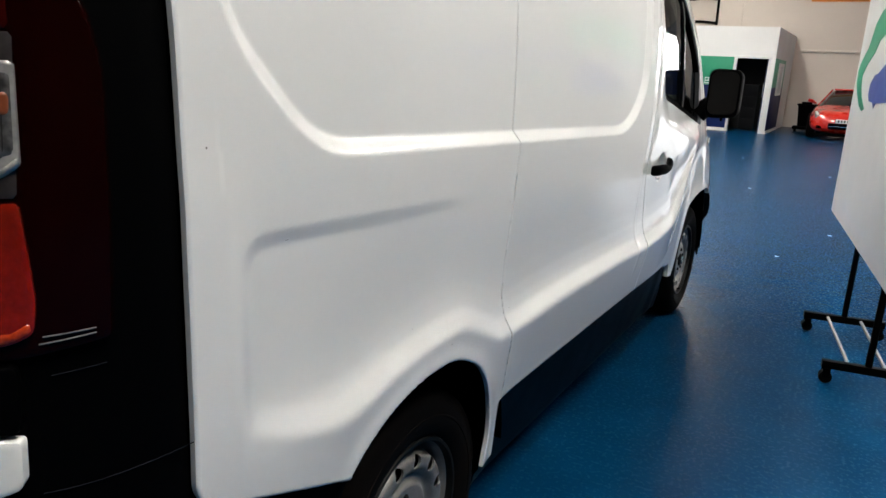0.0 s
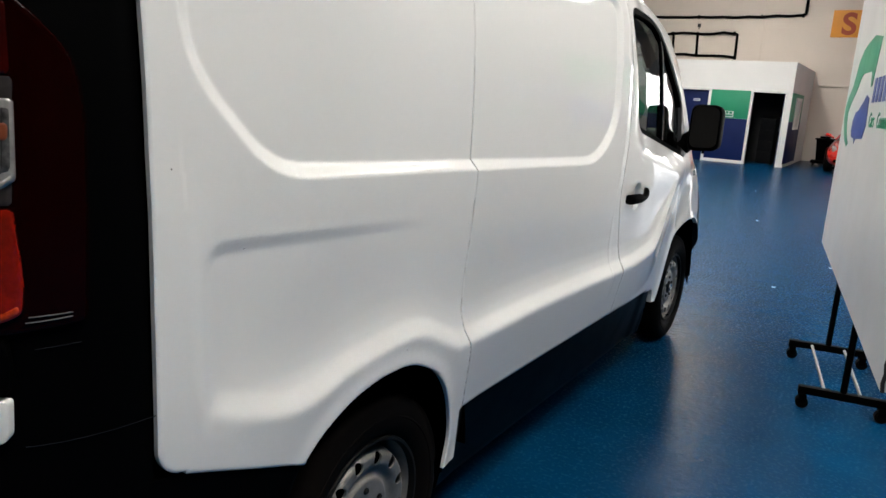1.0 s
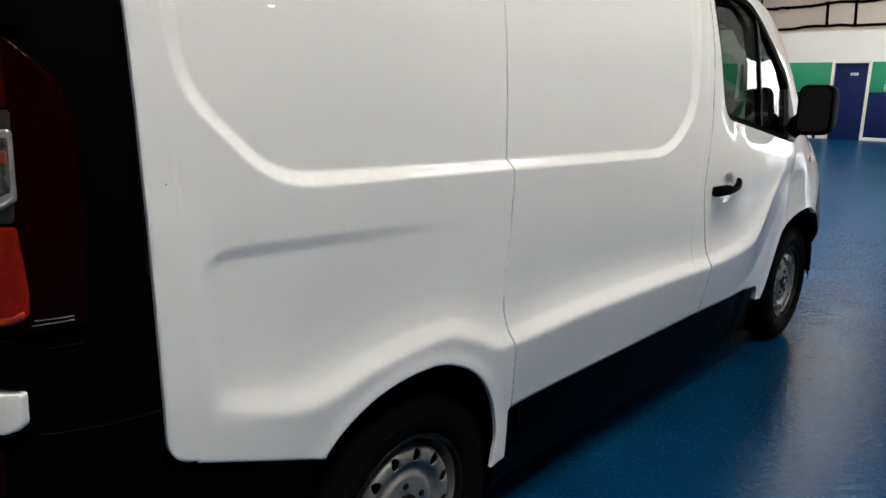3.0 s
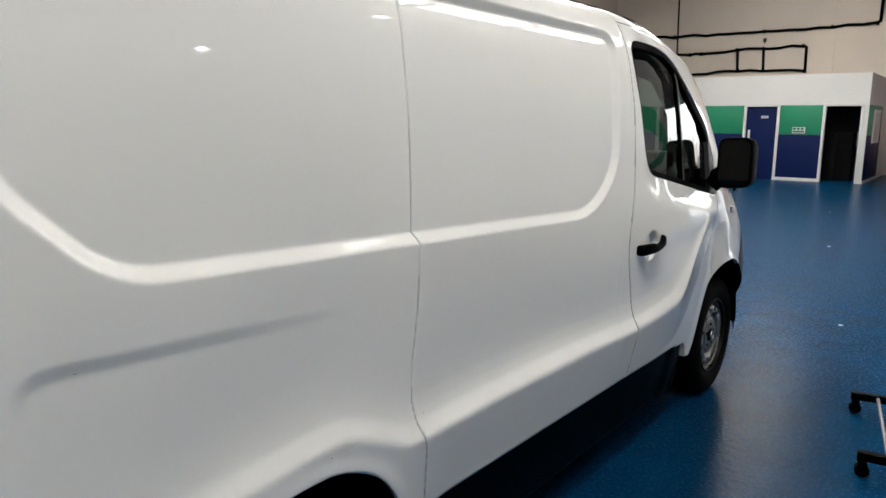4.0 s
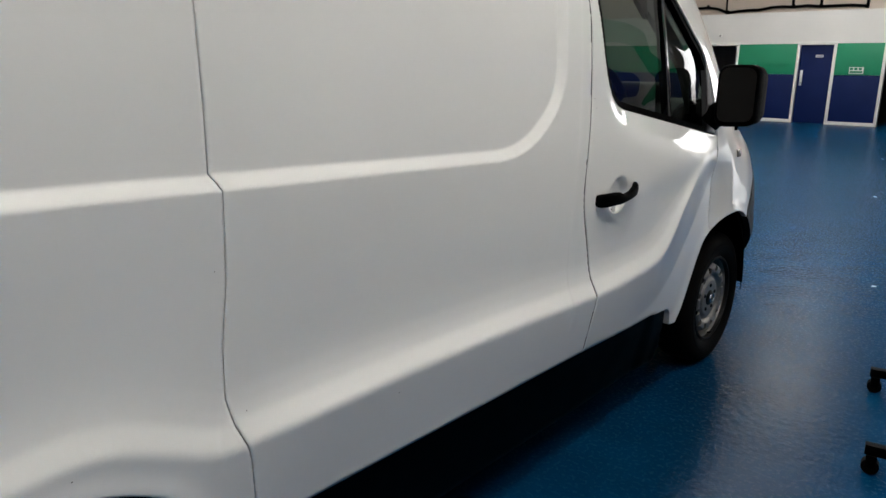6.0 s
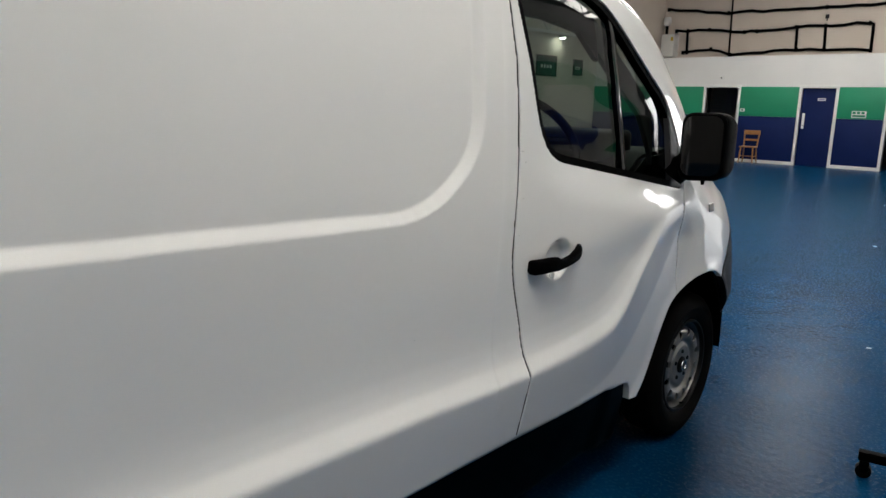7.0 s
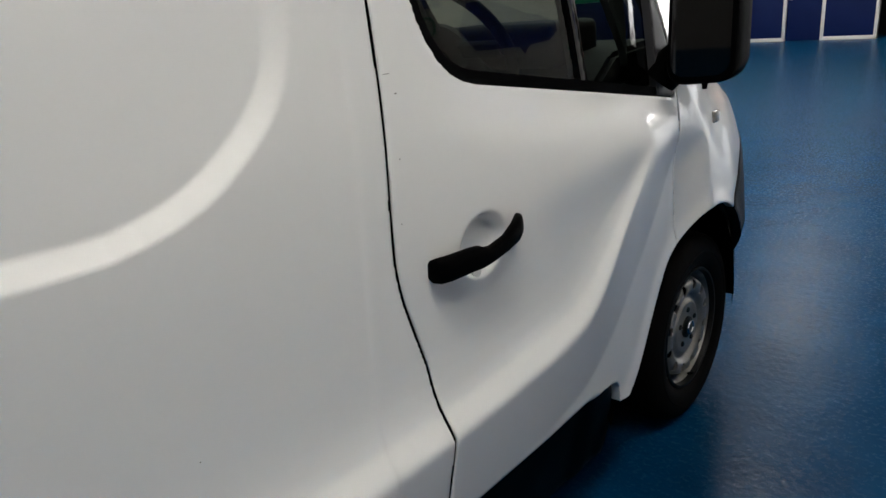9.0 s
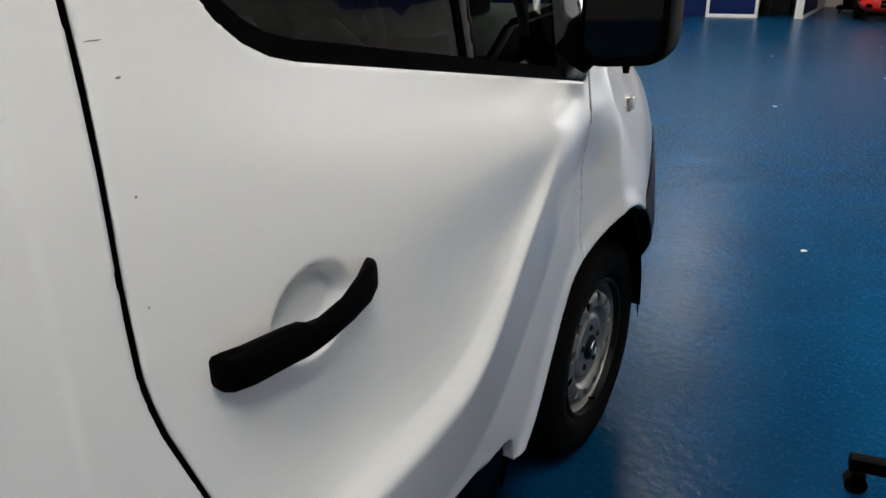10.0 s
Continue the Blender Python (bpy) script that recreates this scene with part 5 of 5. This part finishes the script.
# mirror: arm, housing, glass
mir = part("door_mirror", tube([(-0.05, 3.63, 1.235), (-0.025, 3.64, 1.27), (0.0, 3.645, 1.295), (0.05, 3.65, 1.305)], [0.045, 0.05, 0.045, 0.04], 14), M_BLACKPLASTIC, van, "black mirror arm")
hs = bmesh.new()
prev = None
outline = rounded([(-0.010, 1.227), (0.150, 1.235), (0.150, 1.478), (-0.006, 1.478)], [0.05, 0.045, 0.05, 0.045], 8)
ox, oz = 0.067, 1.352
rings = []
for s, yy in ((0.95, 3.592), (1.0, 3.600), (1.0, 3.64), (0.97, 3.68), (0.88, 3.72), (0.70, 3.75), (0.4, 3.765)):
    rings.append([hs.verts.new((ox + (px - ox) * s, yy + 0.02 * (px - ox) / 0.1, oz + (pz - oz) * s)) for px, pz in outline])
for a, b in zip(rings, rings[1:]):
    for k in range(len(a)):
        hs.faces.new((a[k], a[(k + 1) % len(a)], b[(k + 1) % len(a)], b[k]))
hs.faces.new(rings[-1])
part("housing", hs, M_BLACKPLASTIC, mir, "black ribbed mirror housing")
part("mirror_rim", slab([(ox + (px - ox) * 0.985, oz + (pz - oz) * 0.985) for px, pz in outline], lambda u, v, w: (u, 3.596 + w + 0.02 * (u - ox) / 0.1, v), 0.02), M_BLACKPLASTIC, mir)
part("mirror_glass", slab([(ox + (px - ox) * 0.86, oz + 0.004 + (pz - oz) * 0.88) for px, pz in outline], lambda u, v, w: (u, 3.5915 + w + 0.02 * (u - ox) / 0.1, v), 0.004), M_MIRROR, mir, "dark reflecting mirror glass")
part("drain_nub", capped([(1.215, 0.006), (1.235, 0.009)], (0.07, 3.63, 0.0), "z", 10), M_BLACKPLASTIC, mir)

# side repeater and headlight
part("side_repeater", boxes(((hx(4.06, 1.07) - 0.004, 4.04, 1.055), (hx(4.06, 1.07) + 0.010, 4.083, 1.092)), bevel=0.006, seg=3), M_LAMPCLEAR, van, "small clear side repeater")
P, F = clipped(4.38, 4.75, 0.95, 1.15, 0.01, [lambda P: zt(P[:, 0]) - 0.012 - P[:, 1], lambda P: P[:, 1] - np.interp(P[:, 0], [4.38, 4.8], [1.13, 0.93]), lambda P: P[:, 0] - 4.39])
part("headlight", pressed("headlight", P, F, place(0.003), (-1, 0, 0), 0.01), material("amber tinted headlight", (0.35, 0.12, 0.06), 0.08, coat=0.8), van, "clear headlight with amber indicator")

# ---- rear corner: black trim, tail lamp, bumper corner, rear doors
def rear_y(z):
    return 0.065 * (z - 1.0) / 0.65


def corner(s, z, off=0.0):
    """The rounded rear corner: s from 0 at the side panel to 1 at the rear door."""
    y1 = rear_y(z) + 0.012
    a = s * math.pi / 2
    q = 0.75
    x = -0.012 + float(turn_in(float(zt(0.2)) - z)) - 0.115 * (1 - max(math.cos(a), 0) ** q)
    y = 0.260 - (0.260 - y1) * max(math.sin(a), 0) ** q
    n = Vector((math.cos(a), -math.sin(a), 0))
    return Vector((x, y, z)) + n * off


def corner_sheet(name, s0, s1, z0, z1, mat, parent, off=0.0, label="", ns=16, nz=24, depth=0.012, round_top=0.0, soft=0.0):
    bm = bmesh.new()
    V = []
    for i in range(ns + 1):
        row = []
        for k in range(nz + 1):
            s = s0 + (s1 - s0) * i / ns
            zz = z1 - round_top * max(0.0, 1 - (s - s0) / (0.35 * (s1 - s0) + 1e-6)) ** 2 if round_top else z1
            edge = min(i, ns - i, k, nz - k)
            u, v = 2 * i / ns - 1, 2 * k / nz - 1
            s = (s0 + s1) / 2 + (s1 - s0) / 2 * u * math.sqrt(1 - soft * v ** 4)
            v = v * math.sqrt(1 - soft * u ** 4)
            row.append(bm.verts.new(corner(s, z0 + (zz - z0) * (v + 1) / 2, off - (depth if edge == 0 else 0.0))))
        V.append(row)
    for a, b in zip(V, V[1:]):
        for k in range(nz):
            bm.faces.new((a[k], b[k], b[k + 1], a[k + 1]))
    return part(name, bm, mat, parent, label)


corner_sheet("corner_trim", 0.0, 1.0, 0.30, 1.93, M_BLACKPLASTIC, van, 0.0, "black plastic rear corner trim")
corner_sheet("hinge_cover", 0.46, 1.0, 1.624, 1.727, M_GLOSSWHITE, van, 0.014, "white upper hinge cover", ns=12, nz=10, soft=0.06)


def corner_piece(name, outline, r, mat, parent, off, label="", depth=0.006, step=0.005):
    """A lens or cover of any outline, given in (s, z), laid on the rear corner."""
    Q = rounded([(0.3 * s, z) for s, z in outline], r, 5)
    us, zs = [q[0] for q in Q], [q[1] for q in Q]
    P, F = clipped(min(us) - 0.01, max(us) + 0.01, min(zs) - 0.01, max(zs) + 0.01, step, [lambda P: -poly_sdf(P, Q)])
    xyz = lambda P: np.array([tuple(corner(min(max(u / 0.3, 0.0), 1.0), z, off)) for u, z in P])
    return part(name, pressed(name, P, F, xyz, (-0.65, 0.75, 0), depth, 0.0015), mat, parent, label)


lamp = corner_piece("tail_lamp", [(1.0, 1.546), (0.59, 1.544), (0.46, 1.520), (0.302, 1.478), (0.240, 1.40), (0.238, 1.25), (0.240, 1.088), (0.60, 1.080), (1.0, 1.080)], [0.002, 0.01, 0.02, 0.025, 0.03, 0.01, 0.004, 0.01, 0.002], M_LAMPRED, van, 0.010, "dark red tail lamp with clear and bright red lenses", 0.012)
corner_piece("upper_lens", [(0.885, 1.536), (0.61, 1.534), (0.59, 1.44), (0.885, 1.44)], 0.006, material("mid red lamp lens", (0.030, 0.0015, 0.001), 0.16, spec=0.2, vary=0.25, scale=25), lamp, 0.0128, "red upper lens")
corner_piece("lens_edge", [(0.985, 1.542), (0.895, 1.542), (0.895, 1.262), (0.985, 1.262)], 0.003, M_LAMPEDGE, lamp, 0.0135, "red outer edge of the lamp")
corner_piece("lens_surround", [(0.892, 1.437), (0.575, 1.437), (0.575, 1.263), (0.87, 1.263)], 0.004, material("smoked lens surround", (0.035, 0.030, 0.030), 0.15, spec=0.3, vary=0.2, scale=30), lamp, 0.0132, "smoked grey lens surround")
clear = corner_piece("clear_lens", [(0.915, 1.408), (0.57, 1.408), (0.555, 1.298), (0.62, 1.286), (0.71, 1.281), (0.82, 1.284), (0.905, 1.292)], [0.006, 0.006, 0.004, 0.01, 0.01, 0.01, 0.004], M_LAMPCLEAR, lamp, 0.0165, "clear reversing lens")
# This part of the lens is darker: its shadow is put into the colour.
corner_piece("bulb_holder", [(0.715, 1.398), (0.58, 1.396), (0.57, 1.312), (0.70, 1.300)], 0.006, material("shadowed lamp chrome", (0.26, 0.25, 0.25), 0.2, metal=0.6, vary=0.45, scale=70), clear, 0.0176, "shadowed chrome bulb holder", 0.001)
# Narrow dark upright streaks over the bulb holder.
for s0, s1 in ((0.695, 0.712), (0.655, 0.668), (0.612, 0.622)):
    corner_piece("lens_streak", [(s1, 1.396), (s0, 1.396), (s0, 1.318), (s1, 1.306)], 0.001, M_RIMDARK, clear, 0.0184, "dark upright streak in the lens", 0.0006, 0.003)
corner_piece("bulb", [(0.640, 1.376), (0.585, 1.376), (0.585, 1.352), (0.640, 1.352)], 0.008, material("amber bulb", (0.20, 0.05, 0.018), 0.3), clear, 0.0190, "amber bulb", 0.0006, 0.003)
corner_piece("lens_lip", [(0.90, 1.300), (0.80, 1.294), (0.71, 1.291), (0.62, 1.296), (0.56, 1.308), (0.56, 1.299), (0.62, 1.288), (0.71, 1.283), (0.82, 1.286), (0.90, 1.293)], 0.002, M_LAMPCLEAR, clear, 0.0182, "pale lower lip of the lens", 0.0006, 0.003)
red = corner_piece("red_lens", [(0.95, 1.256), (0.57, 1.258), (0.535, 1.20), (0.51, 1.150), (0.515, 1.110), (0.60, 1.100), (0.70, 1.097), (0.81, 1.106), (0.87, 1.120), (0.945, 1.160)], [0.004, 0.006, 0.01, 0.01, 0.008, 0.01, 0.01, 0.01, 0.01, 0.01], M_LAMPBRIGHT, lamp, 0.0160, "bright red brake lens")
corner_piece("reflector", [(0.80, 1.124), (0.70, 1.112), (0.60, 1.114), (0.53, 1.124), (0.522, 1.113), (0.60, 1.103), (0.70, 1.100), (0.805, 1.110)], 0.004, material("bright orange red reflector", (0.55, 0.045, 0.009), 0.15, coat=0.2, vary=0.35, scale=60), red, 0.0172, "bright orange red reflector", 0.0008, 0.003)
corner_sheet("lamp_cap", 0.47, 1.0, 1.550, 1.614, M_BLACKPLASTIC, van, 0.011, "black cap over the lamp", nz=6)
corner_piece("lamp_base", [(0.95, 1.074), (0.60, 1.074), (0.56, 1.03), (0.58, 0.992), (0.75, 0.994), (0.93, 1.002)], [0.003, 0.01, 0.02, 0.006, 0.01, 0.003], M_BLACKPLASTIC, van, 0.016, "black block under the lamp", 0.014)
corner_piece("bumper_insert", [(0.90, 0.996), (0.86, 0.991), (0.565, 0.984), (0.558, 0.926), (0.68, 0.917), (0.86, 0.925), (0.90, 0.930)], [0.002, 0.01, 0.006, 0.008, 0.01, 0.01, 0.002], M_GLOSSWHITE, van, 0.020, "white block under the tail lamp", 0.018)
corner_piece("bumper_reflector", [(1.0, 0.885), (0.72, 0.880), (0.72, 0.80), (1.0, 0.80)], 0.008, M_LAMPRED, van, 0.008, "dark red reflector")
corner_piece("fog_lens", [(1.0, 0.792), (0.78, 0.792), (0.74, 0.66), (1.0, 0.66)], 0.008, M_LAMPCLEAR, van, 0.008, "clear lower lens")
for z0, z1, s0, s1, o in ((1.104, 1.104, 0.29, 0.485, 0.0115), (1.098, 1.096, 0.29, 0.50, 0.0115), (1.052, 1.052, 0.25, 0.46, 0.001), (0.890, 0.905, 0.0, 0.50, 0.001)):
    part("trim_line", tube([corner(s0 + (s1 - s0) * k / 12, z0 + (z1 - z0) * k / 12, o) for k in range(13)], 0.0009, 5), M_GREYPLASTIC if z0 < 1.06 else M_TUBE, van)


def rear_surface(P):
    x, z = P[:, 0], P[:, 1]
    u = (x - MID) / 0.85
    y = 0.065 * (z - 1.0) / 0.65 - 0.035 * (1 - u * u)
    step = np.interp(x, [-0.83, -0.48, -0.20], [1.212, 1.240, 1.270])
    y = y + 0.018 * ease(z, step - 0.002, step + 0.014) * ease(-0.195 - x, 0, 0.03) * (1 - ease(z, 1.32, 1.95))
    dl = z - (0.842 - 0.014 * ((x + 0.5) / 0.36) ** 2)
    y = y + 0.012 * (1 - ease(dl, -0.024, 0.0)) * ease(-0.135 - x, 0, 0.03) - 0.010 * np.exp(-((dl - 0.10) / 0.10) ** 2)
    return np.stack([x, y, z], 1)


def rear_seam(z):
    return np.interp(z, [0.3, 0.626, 0.812, 0.828, 0.85, 0.98, 1.23, 1.68, 2], [-0.62, -0.656, -0.724, -0.78, -0.795, -0.758, -0.822, -0.85, -0.86])


P, F = clipped(-0.99, -0.11, 0.48, 1.92, 0.007, [lambda P: P[:, 0] - rear_seam(P[:, 1]) - 0.003, lambda P: -0.128 - P[:, 0], lambda P: 1.91 - P[:, 1], lambda P: P[:, 1] - 0.630])
rdoor = part("rear_door", pressed("rear_door", P, F, rear_surface, (0, 1, 0), 0.025), M_PAINT, van, "white rear door with pressed lines")
P, F = clipped(-1.84, -0.85, 0.48, 1.92, 0.016, [lambda P: rear_seam(P[:, 1]) - 0.003 - P[:, 0], lambda P: P[:, 0] + 1.83, lambda P: 1.91 - P[:, 1], lambda P: P[:, 1] - 0.630])
ldoor = part("rear_door", pressed("rear_door_far", P, F, rear_surface, (0, 1, 0), 0.025), M_PAINT, van, "white rear door carrying the number plate")
ry = lambda x, z: float(rear_surface(np.array([[x, z]]))[0][1])
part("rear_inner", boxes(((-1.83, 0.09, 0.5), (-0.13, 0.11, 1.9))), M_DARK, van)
bdg = part("badge", capped([(ry(-0.668, 1.052) - 0.010, 0.050), (ry(-0.668, 1.052) - 0.006, 0.058), (ry(-0.668, 1.052) + 0.004, 0.058)], (-0.668, 0, 1.052), "y", 32), M_CHROME, rdoor, "round chrome badge, plain")
part("badge_face", capped([(ry(-0.668, 1.052) - 0.0125, 0.036), (ry(-0.668, 1.052) - 0.009, 0.040)], (-0.668, 0, 1.052), "y", 28), M_INK, bdg)
npz = 0.757
pl = part("number_plate", boxes(((-1.285, ry(-0.9, npz) - 0.022, npz - 0.06), (-0.765, ry(-0.9, npz) - 0.012, npz + 0.06)), bevel=0.004), M_PLATE, ldoor, "yellow number plate with blank bars")
for k in range(7):
    part("plate_bar", boxes(((-1.255 + 0.067 * k, ry(-0.9, npz) - 0.025, npz - 0.04), (-1.21 + 0.067 * k, ry(-0.9, npz) - 0.0225, npz + 0.04))), M_INK, pl)
part("rear_handle", boxes(((-1.08, ry(-1.0, 0.97) - 0.035, 0.93), (-0.955, ry(-1.0, 0.97) - 0.004, 1.0)), bevel=0.012, seg=3), M_BLACKPLASTIC, ldoor)
part("rear_step", boxes(((-1.84, -0.085, 0.30), (-0.13, 0.08, 0.622)), bevel=0.03, seg=3), M_BLACKPLASTIC, van, "black rear bumper beam")

# ---- cabin
dash = slab([(3.50, 0.75), (3.46, 1.05), (3.50, 1.24), (3.60, 1.31), (3.85, 1.33), (4.02, 1.26), (4.02, 0.75)], lambda u, v, w: (-1.78 + w, u, v), 1.62)
bmesh.ops.bevel(dash, geom=dash.edges[:], offset=0.015, segments=2, affect="EDGES")
part("dashboard", dash, M_CABIN, van, "dark grey dashboard")
part("instrument_hood", boxes(((-0.66, 3.48, 1.28), (-0.28, 3.74, 1.40)), bevel=0.03, seg=3), M_CABIN, van)
sc = Vector((-0.46, 3.27, 1.36))
tilt = Matrix.Translation(sc) @ Matrix.Rotation(radians(-55), 4, "X")
stw = part("steering_wheel", turned(tube([(0.19 * math.cos(k * math.tau / 40), 0.19 * math.sin(k * math.tau / 40), 0.0) for k in range(40)], 0.016, 10, closed=True), tilt), M_CABIN, van, "black steering wheel")
part("spoke", turned(boxes(((-0.18, -0.02, -0.02), (0.18, 0.02, 0.0)), ((-0.02, -0.18, -0.02), (0.02, 0.0, 0.0)), bevel=0.006), tilt), M_CABIN, stw)
part("hub", turned(capped([(-0.05, 0.05), (0.0, 0.07), (0.02, 0.06)], (0, 0, 0), "z", 20), tilt), M_CABIN, stw)
part("steering_column", tube([sc, (-0.46, 3.56, 1.16)], 0.04, 10), M_CABIN, van)
for sx in (-0.44, -1.1, -1.5):
    st = part("seat", boxes(((sx - 0.23, 2.70, 0.72), (sx + 0.23, 3.22, 0.88)), bevel=0.05, seg=3), M_SEAT, van, "dark grey cab seat")
    part("backrest", turned(boxes(((-0.23, -0.06, 0.0), (0.23, 0.07, 0.64)), bevel=0.05, seg=3), Matrix.Translation((sx, 2.72, 0.84)) @ Matrix.Rotation(radians(14), 4, "X")), M_SEAT, st)
    part("headrest", boxes(((sx - 0.13, 2.50, 1.50), (sx + 0.13, 2.60, 1.68)), bevel=0.04, seg=3), M_SEAT, st)
part("door_card", boxes(((-0.14, 2.68, 0.55), (-0.10, 3.60, 1.20)), bevel=0.012), M_CABIN, cab_door)
part("headlining", boxes(((-1.80, 2.48, 1.885), (-0.16, 3.20, 1.90))), M_CABIN, van)

# ---------------------------------------------------------------- red sports car by the end wall


def red_car(cx, cy):
    """A low red coupe, nose towards -y; cx, cy is the middle of its nose."""
    car = thing("red_sports_car", cx, cy + 2.2, 0, "low shiny red sports coupe parked nose out by the wall", "car")
    prof = [(0.0, 0.30, 0.52, 0.42), (0.08, 0.22, 0.66, 0.70), (0.25, 0.18, 0.74, 0.84), (0.6, 0.16, 0.80, 0.92), (1.1, 0.16, 0.87, 0.95), (1.55, 0.16, 0.93, 0.95), (2.0, 0.16, 0.95, 0.94), (3.0, 0.16, 0.97, 0.94), (3.8, 0.18, 0.98, 0.96), (4.3, 0.24, 0.95, 0.90), (4.5, 0.35, 0.85, 0.75)]
    bm = bmesh.new()
    rings = []
    for d, z0, z1, w in prof:
        ring = []
        for k in range(28):
            a = -math.pi / 2 + k * math.tau / 28
            ca, sa = math.cos(a), math.sin(a)
            e = 0.45
            ring.append(bm.verts.new((cx + w * abs(ca) ** e * (1 if ca >= 0 else -1), cy + d, (z0 + z1) / 2 + (z1 - z0) / 2 * abs(sa) ** 0.7 * (1 if sa >= 0 else -1))))
        rings.append(ring)
    for a, b in zip(rings, rings[1:]):
        for k in range(28):
            bm.faces.new((a[k], a[(k + 1) % 28], b[(k + 1) % 28], b[k]))
    bm.faces.new(rings[0])
    bm.faces.new(rings[-1])
    body = part("body", bm, M_REDPAINT, car, "glossy red body")
    cab = bmesh.new()
    rings = []
    for d, z, w in ((1.35, 0.88, 0.74), (1.75, 1.10, 0.66), (2.15, 1.27, 0.58), (2.6, 1.30, 0.56), (3.2, 1.22, 0.58), (3.7, 1.0, 0.66)):
        rings.append([cab.verts.new((cx + w * q, cy + d, zz)) for q, zz in ((-1.12, 0.84), (-1, z - 0.05), (-0.8, z), (0, z + 0.025), (0.8, z), (1, z - 0.05), (1.12, 0.84))])
    for a, b in zip(rings, rings[1:]):
        for k in range(6):
            cab.faces.new((a[k], a[k + 1], b[k + 1], b[k]))
    part("windows", cab, M_CARGLASS, car, "dark glasshouse")
    part("roof", boxes(((cx - 0.5, cy + 2.1, 1.285), (cx + 0.5, cy + 3.0, 1.335)), bevel=0.02, seg=3), M_REDPAINT, car)
    part("windscreen_pillar", tube([(cx - 0.80, cy + 1.35, 0.88), (cx - 0.66, cy + 1.78, 1.10), (cx - 0.55, cy + 2.15, 1.29)], 0.025, 8), M_REDPAINT, car)
    part("windscreen_pillar", tube([(cx + 0.80, cy + 1.35, 0.88), (cx + 0.66, cy + 1.78, 1.10), (cx + 0.55, cy + 2.15, 1.29)], 0.025, 8), M_REDPAINT, car)
    part("grille", boxes(((cx - 0.42, cy - 0.02, 0.30), (cx + 0.42, cy + 0.06, 0.46)), bevel=0.02), M_DARK, car, "black oval air intake")
    part("grille_bar", boxes(((cx - 0.40, cy - 0.03, 0.37), (cx + 0.40, cy - 0.021, 0.385))), M_CHROME, car)
    part("splitter", boxes(((cx - 0.80, cy + 0.0, 0.13), (cx + 0.80, cy + 0.25, 0.18)), bevel=0.015), M_DARK, car)
    for s in (-1, 1):
        part("headlight", turned(capped([(-0.03, 0.05), (0.0, 0.085), (0.03, 0.09)], (0, 0, 0), "y", 20), Matrix.Translation((cx + s * 0.70, cy + 0.17, 0.60)) @ Matrix.Rotation(radians(s * 25), 4, "Y") @ Matrix.Diagonal((0.75, 1, 1.8, 1))), M_LAMPCLEAR, car, "clear headlight")
        part("side_intake", boxes(((cx + s * 0.60 - 0.1, cy + 0.05, 0.30), (cx + s * 0.60 + 0.1, cy + 0.12, 0.38)), bevel=0.02), M_DARK, car)
        mirp = part("door_mirror", tube([(cx + s * 0.86, cy + 1.55, 0.90), (cx + s * 0.98, cy + 1.55, 0.97), (cx + s * 1.08, cy + 1.56, 0.99)], [0.02, 0.05, 0.045], 10), M_REDPAINT, car)
        for d in (0.85, 3.5):
            wh = part("wheel", capped([(-0.11, 0.30), (-0.09, 0.335), (0.09, 0.335), (0.11, 0.30)], (cx + s * 0.85, cy + d, 0.335), "x", 32), M_RUBBER, car)
            part("rim", capped([(-0.115, 0.21), (0.115, 0.21)], (cx + s * 0.85, cy + d, 0.335), "x", 24), M_RIM, wh)
    part("number_plate", boxes(((cx - 0.26, cy - 0.03, 0.47), (cx + 0.26, cy + 0.0, 0.57)), bevel=0.003), M_GLOSSWHITE, car, "blank front number plate")
    for k in range(6):
        part("plate_bar", boxes(((cx - 0.21 + 0.07 * k, cy - 0.034, 0.49), (cx - 0.165 + 0.07 * k, cy - 0.0305, 0.55))), M_INK, car)
    return car


red_car(0.25, 21.0)
